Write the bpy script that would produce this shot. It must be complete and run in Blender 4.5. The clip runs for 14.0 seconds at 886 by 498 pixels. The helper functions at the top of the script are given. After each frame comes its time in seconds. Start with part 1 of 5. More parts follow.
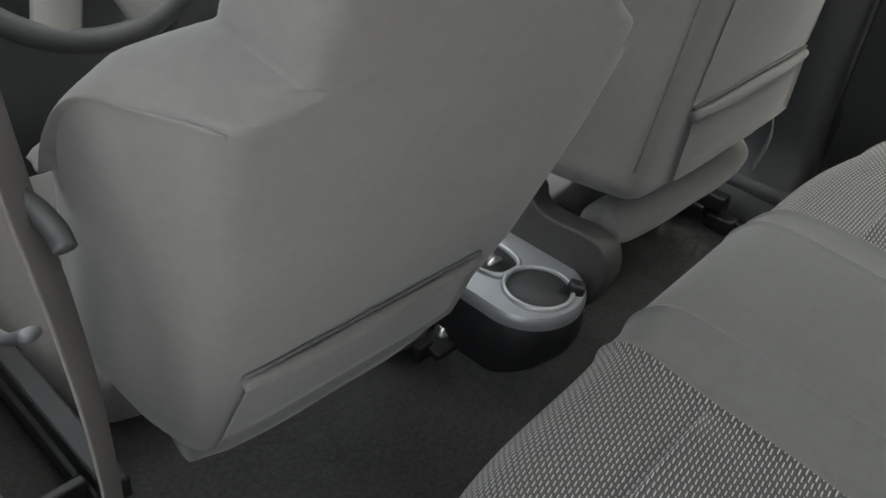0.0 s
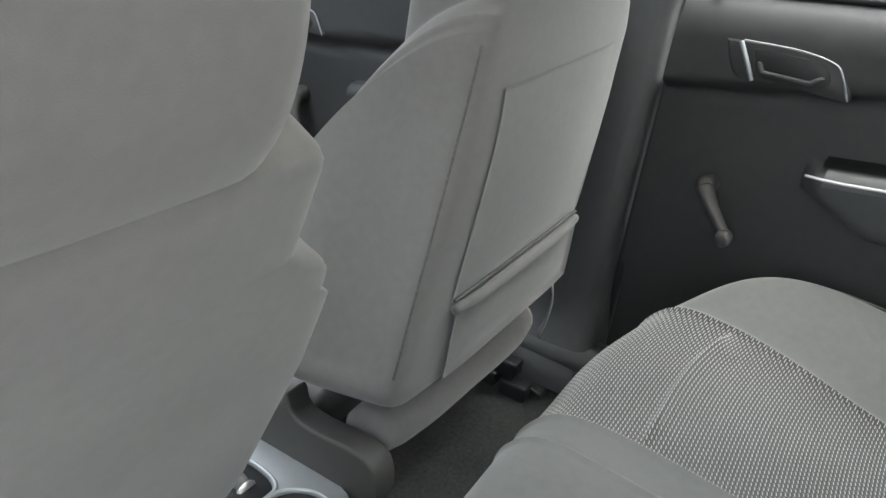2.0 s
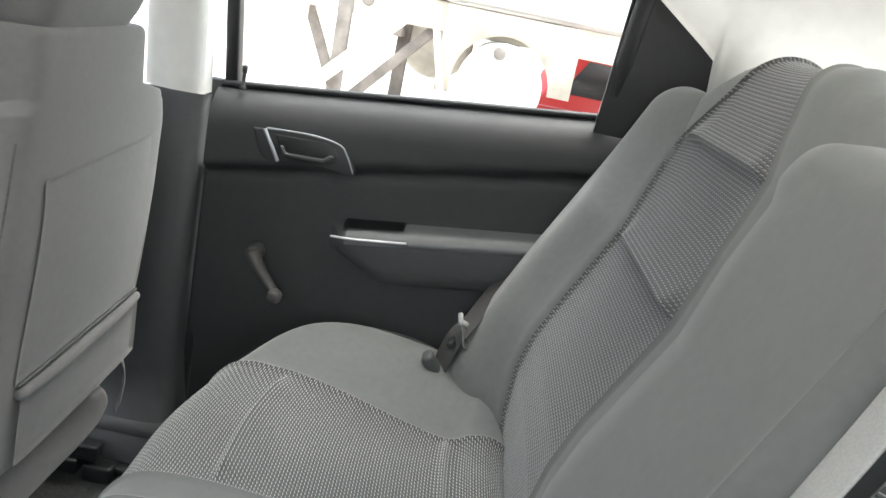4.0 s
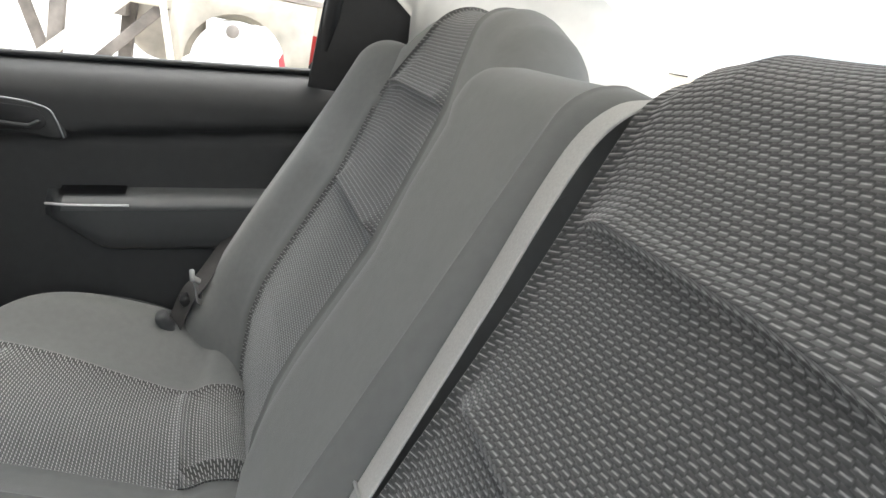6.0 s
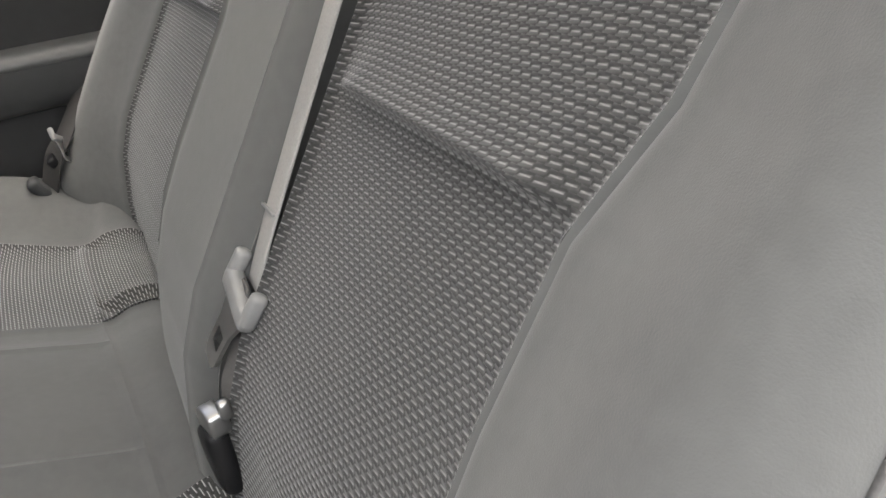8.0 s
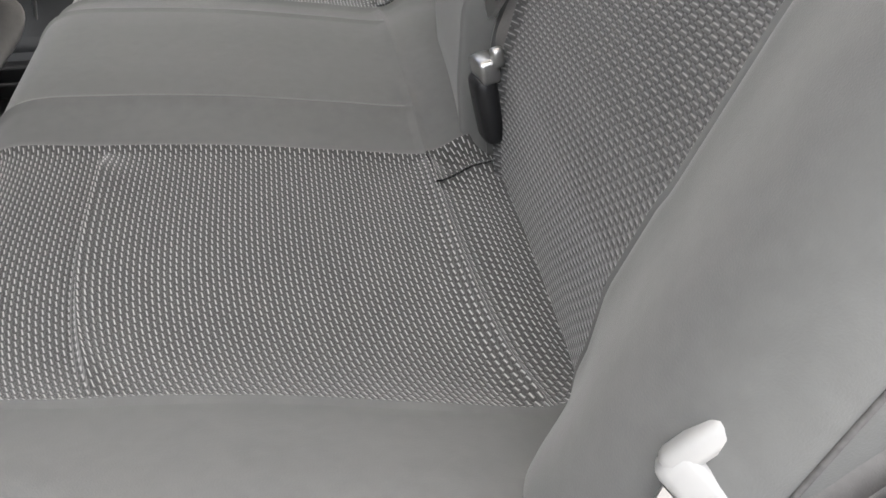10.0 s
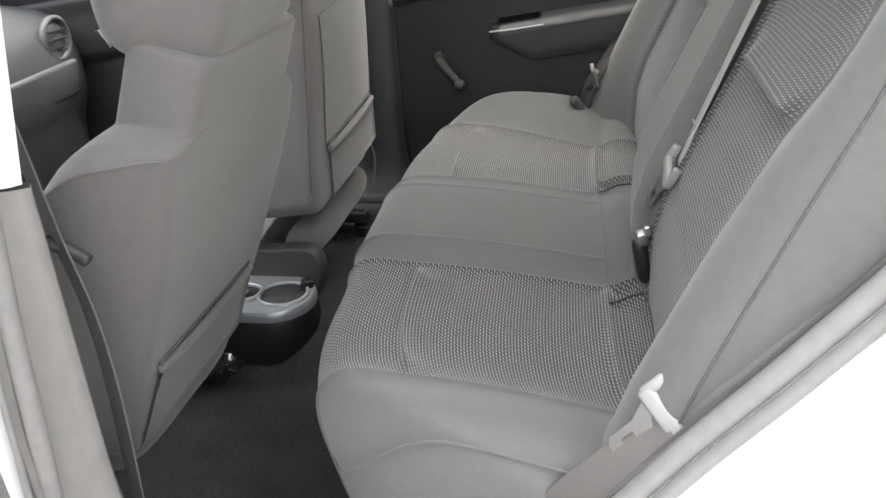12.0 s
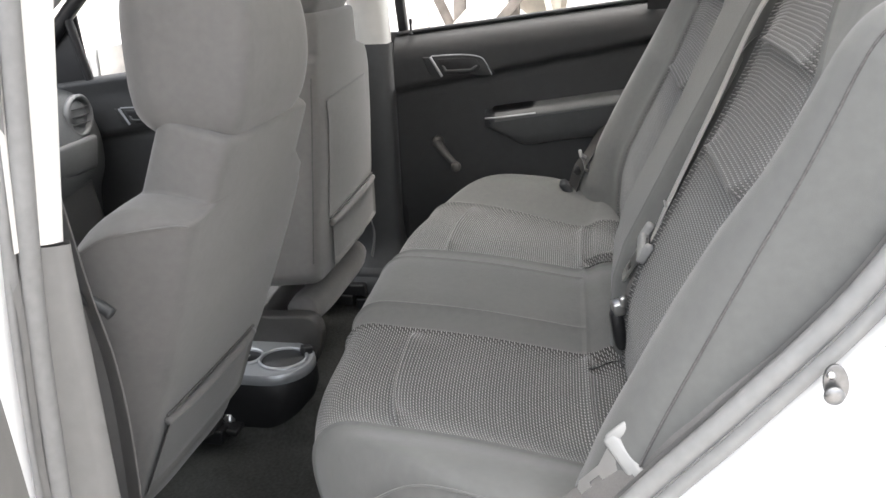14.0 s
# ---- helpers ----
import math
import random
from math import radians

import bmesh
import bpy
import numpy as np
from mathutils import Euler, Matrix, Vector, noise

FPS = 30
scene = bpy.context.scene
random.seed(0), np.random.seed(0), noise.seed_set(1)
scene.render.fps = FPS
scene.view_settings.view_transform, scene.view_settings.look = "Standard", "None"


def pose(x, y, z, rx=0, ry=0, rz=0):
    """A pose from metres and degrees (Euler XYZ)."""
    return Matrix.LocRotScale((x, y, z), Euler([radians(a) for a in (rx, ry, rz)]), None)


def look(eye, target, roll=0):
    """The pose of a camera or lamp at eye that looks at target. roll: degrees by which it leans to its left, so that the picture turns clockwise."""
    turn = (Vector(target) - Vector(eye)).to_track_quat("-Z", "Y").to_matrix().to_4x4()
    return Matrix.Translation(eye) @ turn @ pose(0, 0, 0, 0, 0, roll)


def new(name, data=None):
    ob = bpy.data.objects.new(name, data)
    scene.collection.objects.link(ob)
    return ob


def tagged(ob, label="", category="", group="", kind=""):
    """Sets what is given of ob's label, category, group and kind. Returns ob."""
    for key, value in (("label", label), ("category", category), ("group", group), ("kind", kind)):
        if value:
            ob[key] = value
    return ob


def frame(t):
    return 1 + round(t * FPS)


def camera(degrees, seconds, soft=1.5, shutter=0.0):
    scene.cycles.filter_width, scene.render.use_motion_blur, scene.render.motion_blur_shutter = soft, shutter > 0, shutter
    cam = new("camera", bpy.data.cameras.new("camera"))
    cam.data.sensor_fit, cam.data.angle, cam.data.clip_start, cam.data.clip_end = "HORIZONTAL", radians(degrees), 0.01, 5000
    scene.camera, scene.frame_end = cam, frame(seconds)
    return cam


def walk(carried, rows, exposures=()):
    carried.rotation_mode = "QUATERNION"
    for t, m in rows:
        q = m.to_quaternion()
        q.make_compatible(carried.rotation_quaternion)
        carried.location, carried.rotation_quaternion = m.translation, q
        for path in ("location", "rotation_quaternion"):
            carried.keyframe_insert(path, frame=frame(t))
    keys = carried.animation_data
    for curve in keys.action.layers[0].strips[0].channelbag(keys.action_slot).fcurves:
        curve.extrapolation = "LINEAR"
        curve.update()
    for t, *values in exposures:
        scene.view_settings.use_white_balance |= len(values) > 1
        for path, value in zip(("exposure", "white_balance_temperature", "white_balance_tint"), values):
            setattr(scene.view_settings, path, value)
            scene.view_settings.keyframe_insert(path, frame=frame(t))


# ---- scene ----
cam = camera(56.0, 14.0)
PATH = [
    (0, (-0.736, -0.208, 0.854), (0.52, 0.851, -0.287), 6.9),
    (0.5, (-0.67, -0.197, 0.86), (0.673, 0.8, -0.237), 7.5),
    (1, (-0.6, -0.188, 0.861), (0.824, 0.756, -0.179), 8.4),
    (1.5, (-0.55, -0.171, 0.878), (0.962, 0.705, -0.095), 9.1),
    (2, (-0.524, -0.171, 0.894), (1.051, 0.691, 0.013), 8.7),
    (2.5, (-0.515, -0.194, 0.902), (1.13, 0.596, 0.085), 7.7),
    (3, (-0.535, -0.22, 0.906), (1.254, 0.3, 0.177), 9.2),
    (3.5, (-0.594, -0.256, 0.924), (1.275, 0.046, 0.28), 9.1),
    (4, (-0.651, -0.259, 0.942), (1.272, -0.239, 0.393), 11.5),
    (4.2, (-0.665, -0.269, 0.945), (1.267, -0.333, 0.432), 11.9),
    (6.3, (-0.756, -0.333, 0.905), (1.088, -0.958, 0.449), 10.0),
    (6.5, (-0.771, -0.343, 0.902), (1.052, -1.035, 0.457), 9.0),
    (7, (-0.788, -0.34, 0.881), (0.946, -1.213, 0.399), 5.7),
    (7.5, (-0.794, -0.333, 0.849), (0.893, -1.21, 0.227), 2.2),
    (8, (-0.79, -0.313, 0.802), (0.884, -1.088, 0.029), -0.8),
    (8.5, (-0.798, -0.294, 0.761), (0.844, -1.003, -0.134), -0.6),
    (9, (-0.787, -0.274, 0.706), (0.834, -0.846, -0.317), -0.5),
    (9.2, (-0.785, -0.264, 0.689), (0.825, -0.779, -0.379), -0.5),
    (11.3, (-1.11, -0.286, 0.862), (0.515, 0.055, -0.252), -4.1),
    (11.5, (-1.161, -0.299, 0.882), (0.509, 0.073, -0.154), -4.3),
    (12, (-1.279, -0.326, 0.916), (0.495, 0.049, 0.072), -3.8),
    (12.5, (-1.337, -0.338, 0.931), (0.504, 0.003, 0.229), -2.6),
    (13, (-1.362, -0.35, 0.935), (0.51, 0.015, 0.331), -2.3),
    (13.5, (-1.368, -0.352, 0.934), (0.495, 0.016, 0.304), -2.6),
    (14, (-1.371, -0.353, 0.934), (0.478, 0.023, 0.271), -2.4),
]
walk(cam, [(t, look(eye, target, roll)) for t, eye, target, roll in PATH], exposures=[(0.0,1.10,6100,2),(0.5,1.66,6100,2),(1.0,1.78,6000,1),(2.5,1.76,5900,1),(4.2,1.70,5950,2),(6.5,1.42,6100,4),(7.5,1.62,6300,6),(8.5,1.45,6400,8),(9.2,1.62,6300,8),(11.5,1.55,6200,7),(14.0,1.42,6150,7)])

# ---- world, sun, exposure ----
world = bpy.data.worlds.new("sky")
scene.world = world
world.use_nodes = True
_nt = world.node_tree
_sky = _nt.nodes.new("ShaderNodeTexSky")
_sky.sky_type = "NISHITA"
_sky.sun_disc = False
_sky.dust_density = 9.0
_sky.air_density = 0.45
_sky.ozone_density = 0.5
_sky.sun_elevation = radians(76)
_sky.sun_rotation = radians(145)
_nt.links.new(_sky.outputs[0], _nt.nodes["Background"].inputs[0])
_nt.nodes["Background"].inputs[1].default_value = 0.15
sun = new("sun", bpy.data.lights.new("sun", "SUN"))
sun.data.energy = 3.2
sun.data.angle = radians(130)
sun.data.color = (1.0, 0.96, 0.92)
sun.matrix_world = look((-2.0, -0.5, 6), (0, 0, 0))


# ---- materials ----
def material(name, color, rough=0.6, metal=0.0, var=0.15, scale=40.0, bump=0.0, bump_scale=400.0, coarse=3.0, sheen=0.0, coat=0.0, tint=None):
    """Principled surface with variation of tone at two scales and fine relief."""
    m = bpy.data.materials.new(name)
    m.use_nodes = True
    n, l = m.node_tree.nodes, m.node_tree.links
    b = n["Principled BSDF"]
    b.inputs["Roughness"].default_value = rough
    b.inputs["Metallic"].default_value = metal
    b.inputs["Sheen Weight"].default_value = sheen
    b.inputs["Coat Weight"].default_value = coat
    tc = n.new("ShaderNodeTexCoord")
    fine = n.new("ShaderNodeTexNoise")
    fine.inputs["Scale"].default_value = scale
    fine.inputs["Detail"].default_value = 4
    big = n.new("ShaderNodeTexNoise")
    big.inputs["Scale"].default_value = coarse
    big.inputs["Detail"].default_value = 3
    for t in (fine, big):
        l.new(tc.outputs["Object"], t.inputs["Vector"])
    add = n.new("ShaderNodeMath")
    add.operation = "ADD"
    l.new(fine.outputs[0], add.inputs[0])
    l.new(big.outputs[0], add.inputs[1])
    ramp = n.new("ShaderNodeMapRange")
    ramp.inputs[1].default_value, ramp.inputs[2].default_value = 0.7, 1.3
    l.new(add.outputs[0], ramp.inputs[0])
    mix = n.new("ShaderNodeMix")
    mix.data_type = "RGBA"
    other = tint or color
    mix.inputs[6].default_value = (*[c * (1 - var) for c in color], 1)
    mix.inputs[7].default_value = (*[min(1, c * (1 + var)) for c in other], 1)
    l.new(ramp.outputs[0], mix.inputs[0])
    l.new(mix.outputs[2], b.inputs["Base Color"])
    if bump:
        tex = n.new("ShaderNodeTexNoise")
        tex.inputs["Scale"].default_value = bump_scale
        tex.inputs["Detail"].default_value = 2
        l.new(tc.outputs["Object"], tex.inputs["Vector"])
        bp = n.new("ShaderNodeBump")
        bp.inputs["Strength"].default_value = bump
        bp.inputs["Distance"].default_value = 0.001
        l.new(tex.outputs[0], bp.inputs["Height"])
        l.new(bp.outputs[0], b.inputs["Normal"])
    return m


def woven(name, dark, light, pitch=0.0058, length=0.0118, thick=0.17, half=0.38):
    """Ribbed cloth with staggered light stitches on a dark ground, laid out in metres by the surface's own map."""
    m = bpy.data.materials.new(name)
    m.use_nodes = True
    n, l = m.node_tree.nodes, m.node_tree.links
    b = n["Principled BSDF"]
    b.inputs["Roughness"].default_value = 0.8
    b.inputs["Sheen Weight"].default_value = 0.35
    tc = n.new("ShaderNodeTexCoord")
    sep = n.new("ShaderNodeSeparateXYZ")
    l.new(tc.outputs["UV"], sep.inputs[0])

    def calc(op, x, y=0.0, z=None):
        q = n.new("ShaderNodeMath")
        q.operation = op
        for k, val in enumerate((x, y) if z is None else (x, y, z)):
            if isinstance(val, (int, float)):
                q.inputs[k].default_value = val
            else:
                l.new(val, q.inputs[k])
        return q.outputs[0]
    wob = n.new("ShaderNodeTexNoise")
    wob.inputs["Scale"].default_value = 60
    l.new(tc.outputs["Object"], wob.inputs["Vector"])
    w = calc("MULTIPLY", calc("SUBTRACT", wob.outputs[0], 0.5), 0.35)
    row = calc("DIVIDE", sep.outputs[1], pitch)
    idx = calc("FLOOR", row)
    col = calc("ADD", calc("DIVIDE", sep.outputs[0], length), calc("MULTIPLY", calc("MODULO", idx, 2.0), 0.5))
    fu = calc("SUBTRACT", calc("FRACT", calc("ADD", col, 100.0)), 0.5)
    fv = calc("SUBTRACT", calc("FRACT", row), 0.5)
    tilt = calc("ADD", fv, calc("ADD", calc("MULTIPLY", fu, 0.35), calc("MULTIPLY", w, 0.4)))
    across = n.new("ShaderNodeMapRange")
    across.interpolation_type = "SMOOTHSTEP"
    across.inputs[1].default_value, across.inputs[2].default_value, across.inputs[3].default_value, across.inputs[4].default_value = 0.05, thick, 1, 0
    l.new(calc("ABSOLUTE", tilt), across.inputs[0])
    along = n.new("ShaderNodeMapRange")
    along.interpolation_type = "SMOOTHSTEP"
    along.inputs[1].default_value, along.inputs[2].default_value, along.inputs[3].default_value, along.inputs[4].default_value = half - 0.12, half, 1, 0
    l.new(calc("ABSOLUTE", calc("ADD", fu, w)), along.inputs[0])
    stitch = calc("MULTIPLY", across.outputs[0], along.outputs[0])
    strand = n.new("ShaderNodeTexNoise")
    strand.inputs["Scale"].default_value = 450
    l.new(tc.outputs["Object"], strand.inputs["Vector"])
    big = n.new("ShaderNodeTexNoise")
    big.inputs["Scale"].default_value = 5
    l.new(tc.outputs["Object"], big.inputs["Vector"])
    comb = calc("ADD", 0.70, calc("MULTIPLY", calc("COSINE", calc("MULTIPLY", fv, 6.2832 * 3)), 0.30))
    stitch = calc("MULTIPLY", stitch, comb)
    tone = calc("MULTIPLY", calc("ADD", 0.6, calc("MULTIPLY", strand.outputs[0], 0.8)), calc("ADD", 0.75, calc("MULTIPLY", big.outputs[0], 0.5)))
    mix = n.new("ShaderNodeMix")
    mix.data_type = "RGBA"
    mix.inputs[6].default_value = (*dark, 1)
    mix.inputs[7].default_value = (*light, 1)
    l.new(stitch, mix.inputs[0])
    gloss = n.new("ShaderNodeMapRange")
    gloss.inputs[3].default_value, gloss.inputs[4].default_value = 0.85, 0.42
    l.new(stitch, gloss.inputs[0])
    l.new(gloss.outputs[0], b.inputs["Roughness"])
    mul = n.new("ShaderNodeMix")
    mul.data_type, mul.blend_type = "RGBA", "MULTIPLY"
    mul.inputs[0].default_value = 1
    l.new(mix.outputs[2], mul.inputs[6])
    l.new(tone, mul.inputs[7])
    l.new(mul.outputs[2], b.inputs["Base Color"])
    rib = calc("MULTIPLY", calc("COSINE", calc("MULTIPLY", fv, 6.2832)), calc("COSINE", calc("MULTIPLY", fu, 3.1416)))
    bp = n.new("ShaderNodeBump")
    bp.inputs["Strength"].default_value = 0.55
    bp.inputs["Distance"].default_value = 0.0012
    l.new(rib, bp.inputs["Height"])
    l.new(bp.outputs[0], b.inputs["Normal"])
    return m


def glass_material(name):
    m = bpy.data.materials.new(name)
    m.use_nodes = True
    b = m.node_tree.nodes["Principled BSDF"]
    b.inputs["Base Color"].default_value = (0.97, 0.99, 0.98, 1)
    b.inputs["Roughness"].default_value = 0.02
    b.inputs["Transmission Weight"].default_value = 1.0
    b.inputs["IOR"].default_value = 1.02
    return m


CLOTH = material("grey_seat_cloth", (0.124, 0.126, 0.122), 0.9, var=0.075, scale=90, bump=0.18, bump_scale=1100, coarse=5, sheen=0.25)
# Bench cloth again; the light on the front seats is put into its tone.
CLOTH_F = material("grey_front_cloth", (0.140, 0.136, 0.132), 0.9, var=0.075, scale=90, bump=0.18, bump_scale=1100, coarse=5, sheen=0.25)
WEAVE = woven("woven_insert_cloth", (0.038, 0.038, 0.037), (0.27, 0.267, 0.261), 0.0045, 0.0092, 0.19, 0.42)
# Finer copy of the weave, paler to imitate light on the upward cushion.
WEAVE_LIT = woven("woven_cloth_lit", (0.052, 0.052, 0.050), (0.56, 0.555, 0.545), 0.0042, 0.0080, 0.22, 0.42)
CARPET = material("charcoal_carpet", (0.068, 0.070, 0.067), 0.98, var=0.35, scale=160, bump=1.0, bump_scale=700, coarse=7)
DARK = material("charcoal_door_plastic", (0.026, 0.027, 0.028), 0.55, var=0.12, scale=60, bump=0.35, bump_scale=1500)
ARM = material("armrest_plastic", (0.052, 0.054, 0.056), 0.5, var=0.1, scale=60, bump=0.3, bump_scale=1500)
SATIN = material("satin_grey_plastic", (0.125, 0.128, 0.130), 0.34, var=0.08, scale=60, bump=0.15, bump_scale=1500)
DASH = material("grey_dash_plastic", (0.082, 0.086, 0.088), 0.42, var=0.1, scale=60, bump=0.25, bump_scale=1500)
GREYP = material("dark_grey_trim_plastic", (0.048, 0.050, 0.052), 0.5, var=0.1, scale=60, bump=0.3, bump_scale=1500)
GREYF = material("grey_brown_cover_plastic", (0.056, 0.054, 0.052), 0.5, var=0.1, scale=60, bump=0.3, bump_scale=1500)
# On left pillar, sill and open door card this paler grey stands for light.
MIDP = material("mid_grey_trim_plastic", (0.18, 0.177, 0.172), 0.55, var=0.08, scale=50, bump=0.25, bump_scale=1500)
LIGHTP = material("light_grey_trim", (0.74, 0.73, 0.70), 0.6, var=0.05, scale=40, bump=0.15, bump_scale=1200)
ROOFCLOTH = material("pale_headliner", (0.60, 0.59, 0.56), 0.95, var=0.06, scale=120, bump=0.3, bump_scale=900)
SILVER = material("silver_painted_plastic", (0.34, 0.355, 0.37), 0.40, metal=0.5, var=0.05, scale=80)
RINGM = material("bright_silver_plastic", (0.58, 0.59, 0.60), 0.30, metal=0.6, var=0.05, scale=80)
CHROME = material("bright_metal", (0.56, 0.56, 0.555), 0.30, metal=1.0, var=0.06, scale=60)
STEEL = material("worn_steel", (0.25, 0.25, 0.25), 0.4, metal=0.9, var=0.3, scale=60)
BLACK = material("black_plastic", (0.012, 0.012, 0.013), 0.45, var=0.2, scale=80, bump=0.2, bump_scale=1200)
RUBBER = material("grey_rubber_seal", (0.22, 0.219, 0.217), 0.6, var=0.1, scale=80)
SEAM = material("dark_thread", (0.10, 0.098, 0.096), 0.9, var=0.3, scale=300)
PAINT = material("white_car_paint", (0.80, 0.80, 0.80), 0.25, var=0.02, scale=5, coat=0.6)
# Centre belt webbing, colour raised so that the upper strap looks lit.
WEB = material("grey_belt_webbing", (0.42, 0.415, 0.40), 0.75, var=0.12, scale=500, bump=0.5, bump_scale=1500)
WEBD = material("dark_belt_webbing", (0.045, 0.043, 0.042), 0.75, var=0.12, scale=500, bump=0.5, bump_scale=1500)
WEBM = material("brown_grey_belt_webbing", (0.13, 0.125, 0.12), 0.75, var=0.12, scale=500, bump=0.5, bump_scale=1500)
WEBL = material("soft_grey_belt_webbing", (0.150, 0.146, 0.141), 0.75, var=0.08, scale=300, bump=0.4, bump_scale=1500)
TONGUE = material("pale_grey_buckle_plastic", (0.31, 0.31, 0.305), 0.4, var=0.06, scale=90)
GLASS = glass_material("window_glass")
CONCRETE = material("pale_concrete_yard", (0.50, 0.48, 0.45), 0.9, var=0.2, scale=6, coarse=0.5, bump=0.5, bump_scale=60)
TYRE = material("tyre_rubber", (0.03, 0.03, 0.03), 0.85, var=0.3, scale=20)
CREAM = material("cream_painted_steel", (0.66, 0.61, 0.52), 0.6, var=0.2, scale=8)
RUST = material("grimy_frame_steel", (0.21, 0.185, 0.165), 0.8, var=0.4, scale=12)
PLATE = material("greyish_beige_steel", (0.46, 0.42, 0.36), 0.7, var=0.25, scale=9)
RED = material("red_car_paint", (0.42, 0.03, 0.03), 0.35, var=0.05, scale=4)
WHITEP = material("white_tank_paint", (0.78, 0.77, 0.74), 0.45, var=0.05, scale=4)


# ---- mesh helpers ----
def part(name, bm, mat, parent=None, label="", smooth=True):
    me = bpy.data.meshes.new(name)
    bm.normal_update()
    bm.to_mesh(me)
    bm.free()
    me.materials.append(mat)
    if smooth:
        me.polygons.foreach_set("use_smooth", [True] * len(me.polygons))
    ob = new(name, me)
    if parent is not None:
        ob.parent = parent
    if label:
        tagged(ob, label)
    return ob


def thing(name, label, category, group="", kind="", at=(0, 0, 0)):
    e = new(name)
    e.empty_display_size = 0.05
    e.location = at
    return tagged(e, label, category, group, kind)


def lerp_table(table, s):
    """Smooth value of a table of (s, value...) rows."""
    if s <= table[0][0]:
        return table[0][1:]
    for a, b in zip(table, table[1:]):
        if s <= b[0]:
            k = (s - a[0]) / (b[0] - a[0])
            return tuple(p + (q - p) * k for p, q in zip(a[1:], b[1:]))
    return table[-1][1:]


def curve_points(pts, n):
    """n points along a smooth curve through pts, evenly spaced by length."""
    pts = [Vector(p) for p in pts]
    ext = [2 * pts[0] - pts[1]] + pts + [2 * pts[-1] - pts[-2]]
    fine = []
    for i in range(1, len(ext) - 2):
        p0, p1, p2, p3 = ext[i - 1:i + 3]
        for k in range(16):
            t = k / 16
            fine.append(0.5 * (2 * p1 + (p2 - p0) * t + (2 * p0 - 5 * p1 + 4 * p2 - p3) * t * t + (3 * p1 - p0 - 3 * p2 + p3) * t ** 3))
    fine.append(pts[-1])
    d = [0.0]
    for a, b in zip(fine, fine[1:]):
        d.append(d[-1] + (b - a).length)
    out = []
    j = 0
    for i in range(n):
        s = d[-1] * i / (n - 1)
        while j < len(fine) - 2 and d[j + 1] < s:
            j += 1
        k = (s - d[j]) / max(d[j + 1] - d[j], 1e-9)
        out.append(fine[j].lerp(fine[j + 1], min(k, 1)))
    return out


def smooth01(x):
    x = max(0.0, min(1.0, x))
    return x * x * (3 - 2 * x)


def grid_mesh(rows, closed_u=False, cap=False, uvs=None):
    """A sheet of quads through rows of points."""
    bm = bmesh.new()
    vs = [[bm.verts.new(p) for p in r] for r in rows]
    lay = bm.loops.layers.uv.new("map")
    nu = len(rows[0])
    for i in range(len(rows) - 1):
        for j in range(nu if closed_u else nu - 1):
            k = (j + 1) % nu
            f = bm.faces.new((vs[i][j], vs[i][k], vs[i + 1][k], vs[i + 1][j]))
            if uvs:
                for lp, (a, b) in zip(f.loops, ((i, j), (i, k), (i + 1, k), (i + 1, j))):
                    lp[lay].uv = uvs[a][b]
    if cap and closed_u:
        for r in (vs[0], vs[-1]):
            c = bm.verts.new(sum((v.co for v in r), Vector()) / len(r))
            for j in range(nu):
                a, b = (r[j], r[(j + 1) % nu])
                bm.faces.new((c, b, a) if r is vs[0] else (c, a, b))
    bmesh.ops.recalc_face_normals(bm, faces=bm.faces) if cap else None
    return bm


